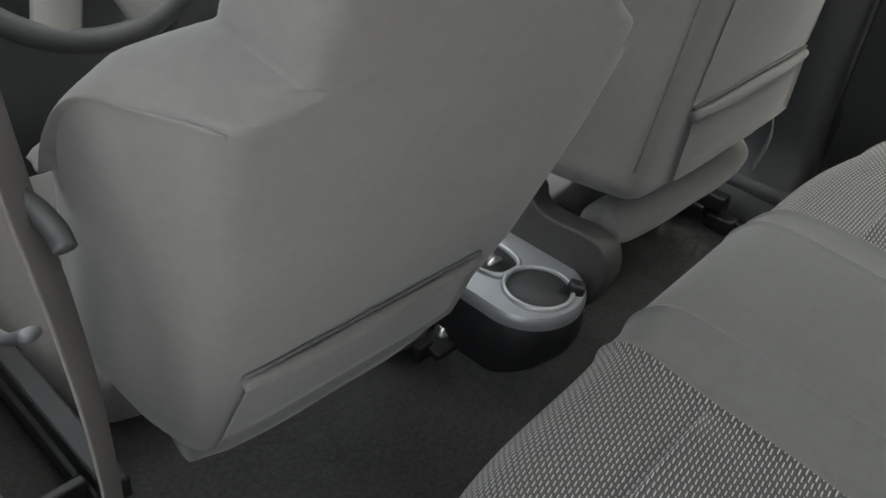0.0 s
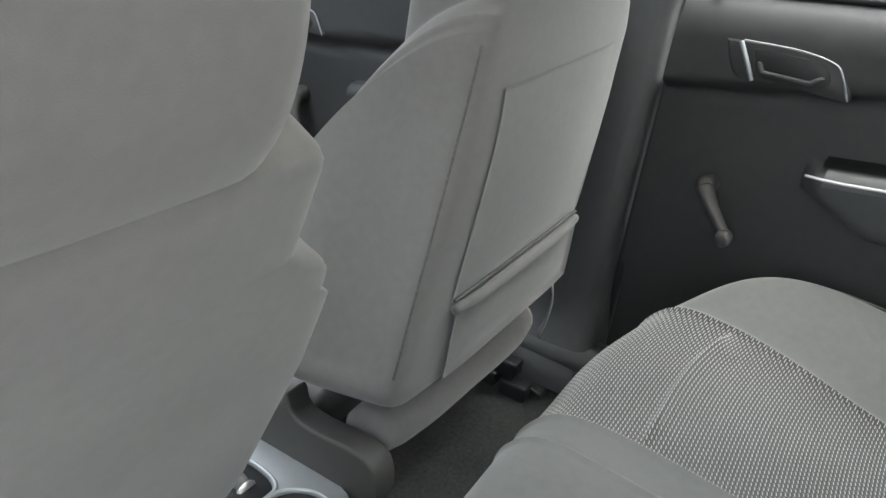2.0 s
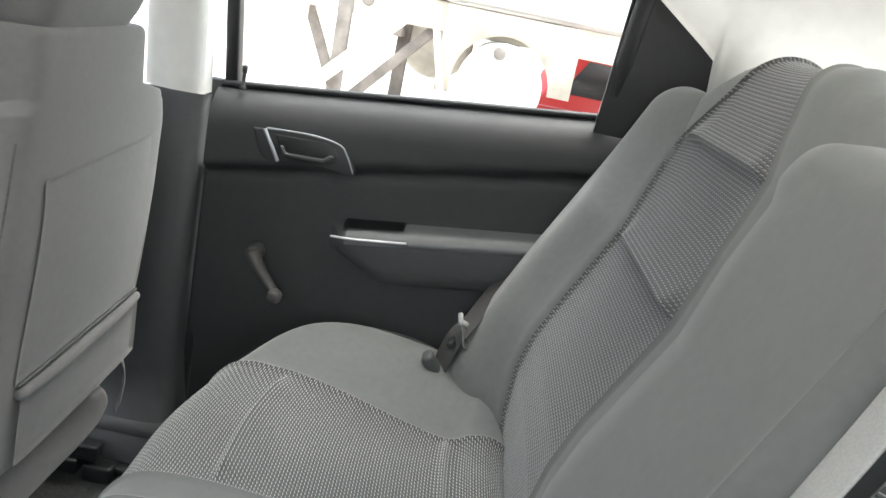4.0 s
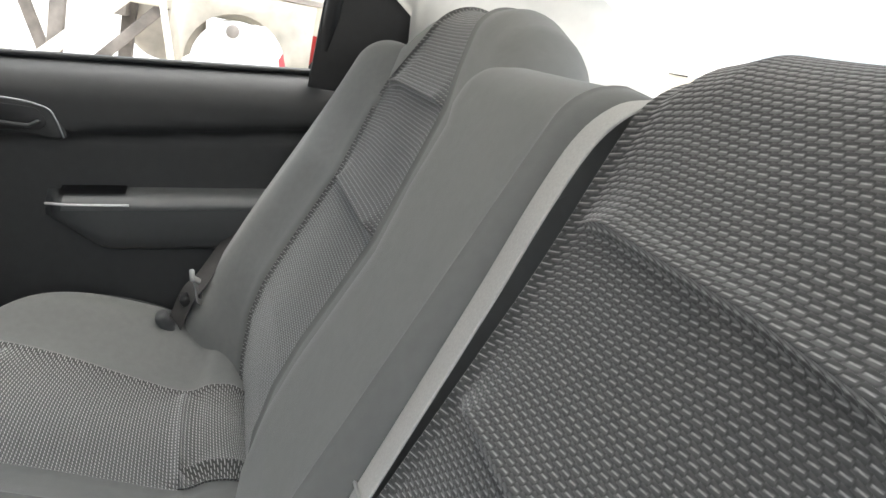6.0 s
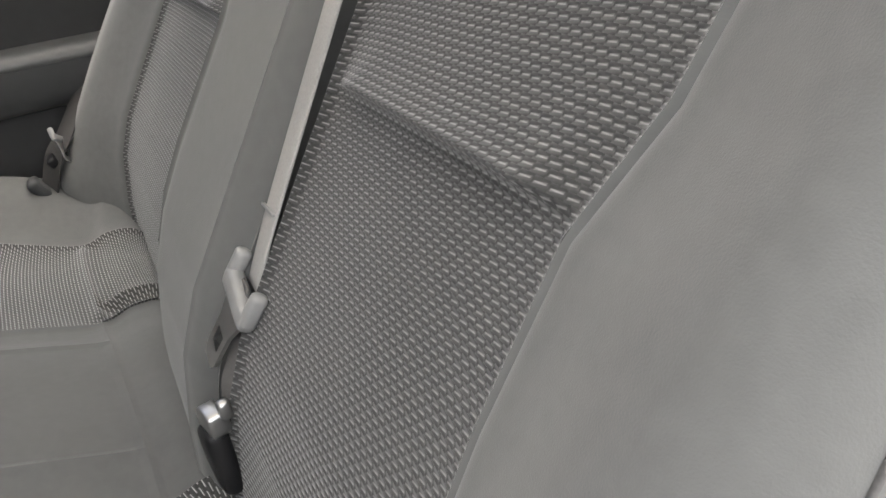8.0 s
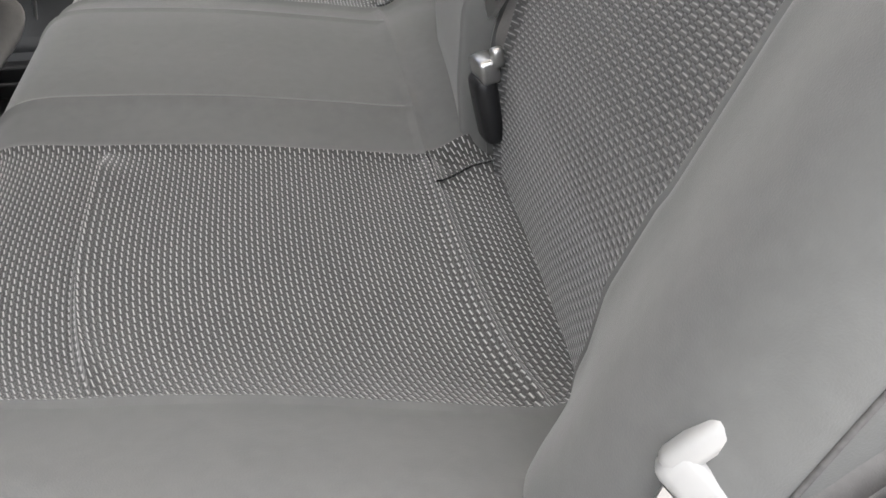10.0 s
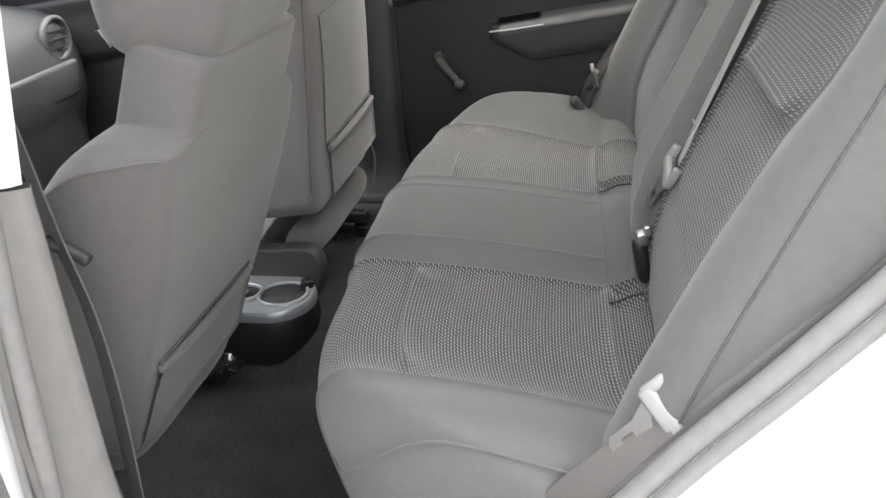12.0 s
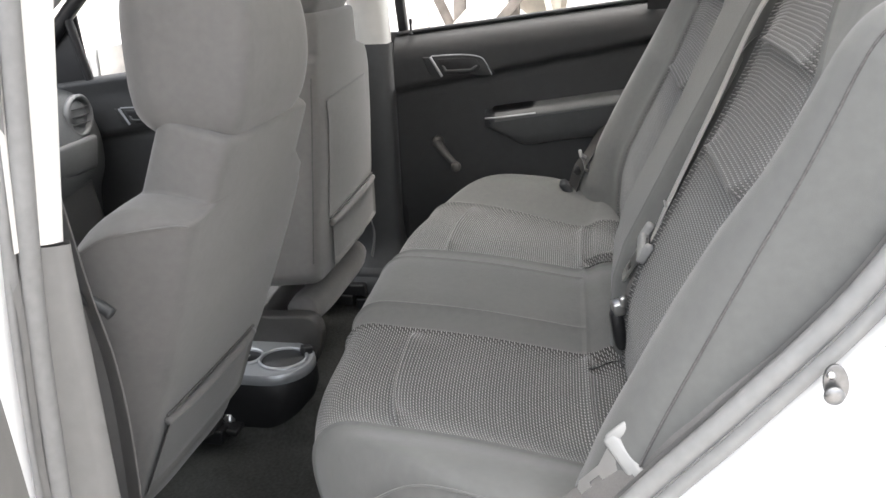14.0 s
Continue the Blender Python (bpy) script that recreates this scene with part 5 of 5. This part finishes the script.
def build_wheel():
    e = thing("steering_wheel", "black steering wheel with grey spokes", "steering wheel", at=(-0.284, 0.83, 0.604))
    m = Matrix.Rotation(radians(-62), 4, "X")
    R = 0.185
    rows = [[((R + 0.016 * math.cos(b)) * math.cos(a), (R + 0.016 * math.cos(b)) * math.sin(a), 0.014 * math.sin(b)) for b in (2 * math.pi * j / 12 for j in range(12))] for a in (2 * math.pi * i / 64 for i in range(65))]
    part("rim", moved(grid_mesh(rows, closed_u=True), m.inverted()), GREYP, e)
    part("hub", moved(loft([(-0.02, 0.075, 0.13, -0.065), (0.015, 0.07, 0.12, -0.06), (0.028, 0.05, 0.08, -0.04)], power=3), m.inverted()), GREYP, e)
    for a in (8, 172, 250, 290):
        d = Vector((math.cos(radians(a)), math.sin(radians(a)), 0))
        part("spoke", moved(tube([d * 0.05, d * 0.11, d * 0.18], 0.030, 10, flat=0.35), m.inverted()), MIDP, e)
    part("column", tube([(0, 0.02, -0.01), (0, 0.14, -0.05), (0, 0.26, -0.10)], 0.045, 14), DARK, e)


build_wheel()

# front cowl below the windscreen closes the car ahead
tagged(part("firewall", box((1.4, 0.03, 0.8), (0, 1.50, 0.30), 0.003), BLACK), "dark footwell firewall", "panel", kind="structure")
tagged(part("bonnet", grid_mesh([[(x, y, 0.655 - 0.10 * ((y - 1.4) / 1.0) ** 2 - 0.04 * x * x) for x in [-0.72 + 1.44 * i / 12 for i in range(13)]] for y in [1.40 + 0.95 * j / 10 for j in range(11)]]), PAINT), "white car bonnet", "car body", kind="structure")


# windscreen posts
for s in (-1, 1):
    ob = part("windscreen_post", tube([(s * 0.57, 0.74, 1.12), (s * 0.63, 1.0, 0.93), (s * 0.69, 1.38, 0.66)], 0.035, 10), LIGHTP)
    tagged(ob, "pale grey trimmed windscreen pillar", "pillar trim", kind="structure")


# ---- belts ----
def belt_tongue(e, at, m):
    """Metal tongue with a pale moulded grip."""
    base = Matrix.Translation(at) @ m
    grip = merge(box((0.066, 0.014, 0.018), (0, 0, 0), 0.005, 3), box((0.012, 0.013, 0.030), (-0.029, 0, 0.010), 0.004, 2), box((0.012, 0.013, 0.030), (0.029, 0, 0.010), 0.004, 2))
    part("tongue_grip", moved(grip, base), TONGUE, e, "pale grey moulded belt tongue grip")
    ol = [(-0.024, -0.010), (0.024, -0.010), (0.016, -0.028), (0.015, -0.056), (0.010, -0.062), (-0.010, -0.062), (-0.015, -0.056), (-0.016, -0.028)]
    hole = [(-0.008, -0.034), (0.008, -0.034), (0.008, -0.048), (-0.008, -0.048)]
    bm = bmesh.new()
    edges = []
    for pts in (ol, hole):
        vs = [bm.verts.new((x, 0.0015, z)) for x, z in pts]
        edges += [bm.edges.new((vs[i], vs[(i + 1) % len(vs)])) for i in range(len(vs))]
    bmesh.ops.triangle_fill(bm, edges=edges)
    ext = bmesh.ops.extrude_face_region(bm, geom=bm.faces[:])
    bmesh.ops.translate(bm, vec=(0, -0.003, 0), verts=[v for v in ext["geom"] if isinstance(v, bmesh.types.BMVert)])
    bmesh.ops.recalc_face_normals(bm, faces=bm.faces)
    part("tongue_blade", moved(bm, base), CHROME, e, "bright steel belt tongue blade", smooth=False)


def build_centre_belt():
    e = thing("seat_belt", "grey belt hanging between the rear seat backs with pale tongue", "seat belt", group="seat belts")
    n = (0.08, 1, 0.35)
    part("strap", band([(-0.222, -0.600, 0.900), (-0.222, -0.572, 0.892), (-0.222, -0.548, 0.868), (-0.222, -0.527, 0.823), (-0.222, -0.500, 0.750), (-0.223, -0.467, 0.666), (-0.224, -0.438, 0.592), (-0.226, -0.420, 0.542)], [(0.05, 0.5, 1), (0.05, 0.8, 0.8), n, n, n, n, n, n], 0.036), WEB, e, "grey woven belt strap")
    part("strap_stitch", box((0.030, 0.003, 0.002), (-0.2245, -0.4365, 0.598), 0.0005, rot=(20, 0, 0)), TONGUE, e, "pale stitch bar across the strap")
    bar, up = Vector((-0.97, 0.05, -0.25)).normalized(), Vector((-0.05, -0.42, 0.90))
    up = (up - bar * up.dot(bar)).normalized()
    belt_tongue(e, (-0.226, -0.409, 0.534), Matrix((bar, up.cross(bar), up)).transposed().to_4x4() @ Matrix.Scale(0.98, 4))
    # Lower end of this belt in a darker copy, shade put into the colour.
    part("lower_strap", band([(-0.226, -0.414, 0.545), (-0.228, -0.412, 0.515), (-0.236, -0.400, 0.490), (-0.242, -0.393, 0.465), (-0.240, -0.400, 0.420), (-0.238, -0.41, 0.37)], [n, n, (-0.5, 1, 0.2), (-0.3, 1, 0.2), n, n], 0.026), WEBM, e)
    b = thing("belt_buckle", "black belt buckle with a bright metal end on the bench", "belt buckle", group="belt buckles")
    part("buckle_body", box((0.030, 0.019, 0.060), (-0.241, -0.379, 0.412), 0.008, 3, rot=(-10, 6, 10)), BLACK, b)
    part("buckle_head", merge(box((0.028, 0.017, 0.020), (-0.240, -0.377, 0.446), 0.004, 3, rot=(-10, 6, 10)), box((0.010, 0.010, 0.016), (-0.252, -0.384, 0.460), 0.003, 2, rot=(-10, 6, 10))), CHROME, b, "bright metal buckle head")


build_centre_belt()


def build_outer_belts():
    e = thing("seat_belt", "grey lap belt over the rear seat side with pale tongue", "seat belt", group="seat belts")
    n = (-0.85, 0.35, 0.35)
    part("strap", band([(-0.650, -0.655, 0.775), (-0.682, -0.590, 0.705), (-0.697, -0.525, 0.633), (-0.697, -0.475, 0.578), (-0.693, -0.425, 0.524), (-0.686, -0.388, 0.484)], [n] * 6, 0.050), WEBL, e, "grey woven belt strap")
    up = Vector((0, -0.707, 0.707))
    bar = Vector((-0.5, -0.53, -0.69))
    bar = (bar - up * bar.dot(up)).normalized()
    belt_tongue(e, (-0.684, -0.383, 0.480), Matrix((bar, up.cross(bar), up)).transposed().to_4x4() @ Matrix.Scale(0.95, 4))
    part("lower_strap", band([(-0.690, -0.384, 0.476), (-0.690, -0.34, 0.43), (-0.684, -0.30, 0.38), (-0.672, -0.27, 0.33), (-0.66, -0.27, 0.26)], [(-0.5, 0.3, 0.8), (-0.65, 0.3, 0.7), (-0.8, 0.3, 0.5), (-0.9, 0.3, 0.3), (-1, 0.2, 0.2)], 0.040), WEBM, e)
    e = thing("seat_belt", "dark lap belt tucked beside the far rear seat with bright tongue", "seat belt", group="seat belts")
    part("strap", band([(0.715, -0.46, 0.66), (0.690, -0.388, 0.572), (0.655, -0.342, 0.512), (0.612, -0.312, 0.470), (0.600, -0.292, 0.440), (0.600, -0.278, 0.390)], [(-0.55, 0.75, 0.4)] * 6, 0.040), WEBD, e)
    belt_tongue(e, (0.606, -0.306, 0.466), Euler((radians(-30), radians(28), radians(-35))).to_matrix().to_4x4() @ Matrix.Scale(0.62, 4))
    b = thing("belt_buckle", "dark belt buckle beside the far bench bolster", "belt buckle", group="belt buckles")
    part("buckle_body", box((0.030, 0.020, 0.062), (0.590, -0.270, 0.388), 0.008, 3, rot=(-35, -10, 0)), GREYP, b)
    part("buckle_head", box((0.024, 0.016, 0.016), (0.598, -0.290, 0.436), 0.004, 3, rot=(-35, -10, 0)), BLACK, b)
    e = thing("seat_belt", "dark front belt running down beside the driver's seat", "seat belt", group="seat belts")
    part("strap", band([(-0.615, 0.235, 1.02), (-0.612, 0.230, 0.80), (-0.607, 0.222, 0.70), (-0.601, 0.214, 0.60), (-0.592, 0.205, 0.50), (-0.583, 0.210, 0.37), (-0.575, 0.23, 0.10)], [(1, -0.75, 0)] * 7, 0.044), WEBM, e)
    part("belt_guide", tube([(-0.640, 0.236, 0.606), (-0.615, 0.234, 0.600), (-0.596, 0.222, 0.586), (-0.588, 0.205, 0.572), (-0.588, 0.194, 0.564)], 0.0075, 10), GREYP, e, "dark plastic belt guide hook")


build_outer_belts()


# ---- door striker ----
def build_striker():
    e = thing("door_striker", "grey steel door striker bolted to the white jamb", "door striker", at=(-0.752, -0.533, 0.610))
    e.scale = (0.6, 0.5, 0.5)
    part("plate", prism([(0.019 * math.cos(a) + 0.004 * math.sin(a), 0.033 * math.sin(a)) for a in (2 * math.pi * k / 28 for k in range(28))], 0.002, -0.004, 0.0012), STEEL, e)
    part("pin", lathe([(0.009, 0), (0.009, -0.010), (0.0145, -0.011), (0.0160, -0.0135), (0.0145, -0.0165), (0.004, -0.0175)], (0, 0.004, -0.014), "x", 20), STEEL, e)
    part("screw", lathe([(0.007, 0), (0.007, -0.006), (0.002, -0.007)], (-0.002, 0.010, 0.016), "x", 12), CHROME, e)
    s = thing("sticker", "small pale foil sticker on the white jamb", "sticker", at=(-0.753, -0.585, 0.655))
    part("foil", box((0.001, 0.028, 0.040), (0, 0, 0), 0.0, rot=(25, 0, 0)), SILVER, s, smooth=False)


build_striker()

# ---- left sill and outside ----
# Left sill in paler grey than the right one, coloured as if lit.
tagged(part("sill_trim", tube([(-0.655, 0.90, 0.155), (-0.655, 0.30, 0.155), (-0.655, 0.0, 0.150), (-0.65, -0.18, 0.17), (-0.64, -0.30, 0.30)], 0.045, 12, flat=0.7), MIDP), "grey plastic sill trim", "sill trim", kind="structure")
tagged(part("sill_trim_right", tube([(0.66, 0.90, 0.14), (0.66, 0.30, 0.14), (0.66, 0.0, 0.14), (0.66, -0.15, 0.14)], 0.045, 12, flat=0.7), GREYP), "dark grey plastic sill trim", "sill trim", kind="structure")

# seat base under the bench, and the side walls behind the rear doorways
tagged(part("seat_base", box((1.34, 0.46, 0.25), (0, -0.52, 0.175), 0.02), BLACK), "dark steel seat base under the bench", "panel", kind="structure")


def side_closer(name, s):
    near = [p for p in loop_ring(-0.702, -0.004)]
    mid = loop_ring(-0.692, 0.05)
    far = loop_ring(-0.640, 0.26)
    idx = [i for i, p in enumerate(near) if p[1] < -0.12 and p[2] < 0.95]
    rows = [[(s * -r[i][0], r[i][1], r[i][2]) for i in idx] for r in (near, mid, far)]
    tagged(part(name, grid_mesh(rows), MIDP), "grey moulded trim beside the rear seat", "trim panel", kind="structure")


side_closer("seat_side_trim_left", -1)

GROUND_Z = -0.36
gm = bmesh.new()
bmesh.ops.create_grid(gm, x_segments=4, y_segments=4, size=400, matrix=Matrix.Translation((0, 0, GROUND_Z)))
tagged(part("ground", gm, CONCRETE), "pale sunlit concrete yard", "ground", kind="structure")


# bright overcast sky low behind the car
SKYGLOW = bpy.data.materials.new("hazy_white_sky")
SKYGLOW.use_nodes = True
_n = SKYGLOW.node_tree
_e = _n.nodes.new("ShaderNodeEmission")
_e.inputs["Color"].default_value = (0.95, 0.97, 1.0, 1)
_e.inputs["Strength"].default_value = 0.55
_n.links.new(_e.outputs[0], _n.nodes["Material Output"].inputs["Surface"])
tagged(part("backdrop", grid_mesh([[(90 * math.sin(radians(a)), -90 * math.cos(radians(a)), z) for a in range(-60, 61, 6)] for z in (GROUND_Z, 10, 22, 34)]), SKYGLOW), "hazy white overcast sky behind the yard", "sky", kind="structure")

# ---- yard beyond the far window ----
def build_trailer():
    e = thing("truck_trailer", "white box trailer on a grimy steel frame with landing legs", "truck trailer", at=(4.0, 0, GROUND_Z))
    g = -GROUND_Z
    part("box_body", box((2.4, 3.6, 1.9), (1.25, -1.65, g + 1.96), 0.03), WHITEP, e, "white painted trailer body")
    part("chassis_beam", box((0.10, 7.5, 0.16), (0.25, -2.1, g + 0.91), 0.01), CREAM, e)
    part("chassis_beam", box((0.10, 7.5, 0.16), (1.9, -2.1, g + 0.91), 0.01), RUST, e)
    for k in range(4):
        part("beam_hole", lathe([(0.035, 0.0), (0.035, -0.01), (0.03, -0.012)], (0.196, 0.86 - 0.13 * k, g + 0.92), "x", 16), RUST, e)
    for y, x in ((0.57, 0.1), (0.27, 0.5)):
        leg = part("landing_leg", box((0.075, 0.075, 1.0), (x, y, g + 0.45), 0.008), RUST, e, "grimy steel landing leg")
        part("leg_foot", box((0.2, 0.2, 0.05), (x, y, 0.03), 0.008), RUST, leg)
    part("brace", box((0.05, 0.07, 1.30), (0.0, 0.66, g + 0.44), 0.006, rot=(45, 0, 0)), CREAM, e, "cream painted diagonal brace")
    part("brace", box((0.05, 0.06, 1.10), (0.3, 0.66, g + 0.50), 0.006, rot=(-25, 0, 0)), RUST, e)
    part("brace", box((0.05, 0.06, 1.2), (0.25, 0.45, g + 0.42), 0.006, rot=(42, 0, 0)), RUST, e)
    part("front_post", box((0.08, 0.09, 1.45), (0.0, 0.80, g + 0.36), 0.006), CREAM, e)
    part("cross_member", box((1.7, 0.08, 0.10), (1.1, 0.30, g + 0.80), 0.006), RUST, e)
    part("wheel", lathe([(0.05, 0.10), (0.20, 0.10), (0.235, 0.07), (0.235, -0.05), (0.20, -0.08), (0.12, -0.06), (0.05, -0.07), (0.01, -0.07)], (0.9, 0.10, g + 0.75), "x", 32), PLATE, e, "grimy drum and wheel hub")
    arch = [(-0.33 + 0.27 * math.cos(radians(q)), g + 0.60 + 0.27 * math.sin(radians(q))) for q in range(0, 181, 12)]
    part("tank_bracket", prism([(0.02, g + 0.52), (0.02, g + 0.98), (-0.72, g + 0.98), (-0.72, g + 0.60)] + arch[::-1] + [(-0.06, g + 0.52)], 0.05, 0.08, 0.0), PLATE, e, "greyish beige bracket plate over the tank")
    part("fuel_tank", lathe([(0.01, -0.03), (0.12, -0.025), (0.21, -0.01), (0.235, 0.03), (0.235, 0.9), (0.2, 0.93)], (0.0, -0.33, g + 0.60), "x", 40), WHITEP, e, "white rounded fuel tank end")
    part("tank_strap", box((0.03, 0.035, 0.6), (-0.03, 0.0, g + 0.62), 0.004, rot=(-14, 0, 0)), CREAM, e)
    part("filler_cap", lathe([(0.035, 0.0), (0.035, -0.02), (0.02, -0.025)], (-0.02, -0.30, g + 0.78), "x", 16), RUST, e)


build_trailer()


def build_red_car():
    e = thing("parked_car", "red car parked in the yard beyond the trailer", "car", at=(7.4, -1.55, GROUND_Z))
    sec = [(-0.85, 0.30), (-0.86, 0.55), (-0.80, 0.72), (-0.45, 0.80), (-0.30, 1.18), (0.55, 1.20), (0.80, 0.82), (0.92, 0.70), (0.92, 0.30)]
    bm = prism(rounded([(a, b) for a, b in sec], 60), -0.8, 0.8, 0.06, seg=3)
    part("car_body", bm, RED, e)
    part("bumper", box((1.5, 0.12, 0.16), (0, 0.90, 0.42), 0.04), WHITEP, e)
    part("window", prism([(-0.38, 0.84), (-0.26, 1.12), (0.48, 1.13), (0.66, 0.84)], -0.81, -0.803, 0.0), BLACK, e)
    for x in (-0.72, 0.72):
        for y in (-0.52, 0.55):
            t = part("tyre", lathe([(0.17, 0.09), (0.27, 0.09), (0.30, 0.06), (0.30, -0.06), (0.27, -0.09), (0.17, -0.09)], (x, y, 0.30), "x", 28), TYRE, e)
            part("rim", lathe([(0.01, -0.08), (0.16, -0.085), (0.17, -0.05), (0.17, 0.085), (0.01, 0.08)], (x, y, 0.30), "x", 20), STEEL, t)
    k = thing("barrier", "low red and white painted barrier in the yard", "barrier", at=(5.6, -0.90, GROUND_Z))
    part("bar", box((0.12, 0.55, 0.22), (0, 0, 0.68), 0.02), RED, k)
    part("post", box((0.10, 0.10, 0.60), (0, 0.2, 0.30), 0.01), WHITEP, k)
    part("post", box((0.10, 0.10, 0.60), (0, -0.2, 0.30), 0.01), WHITEP, k)


build_red_car()
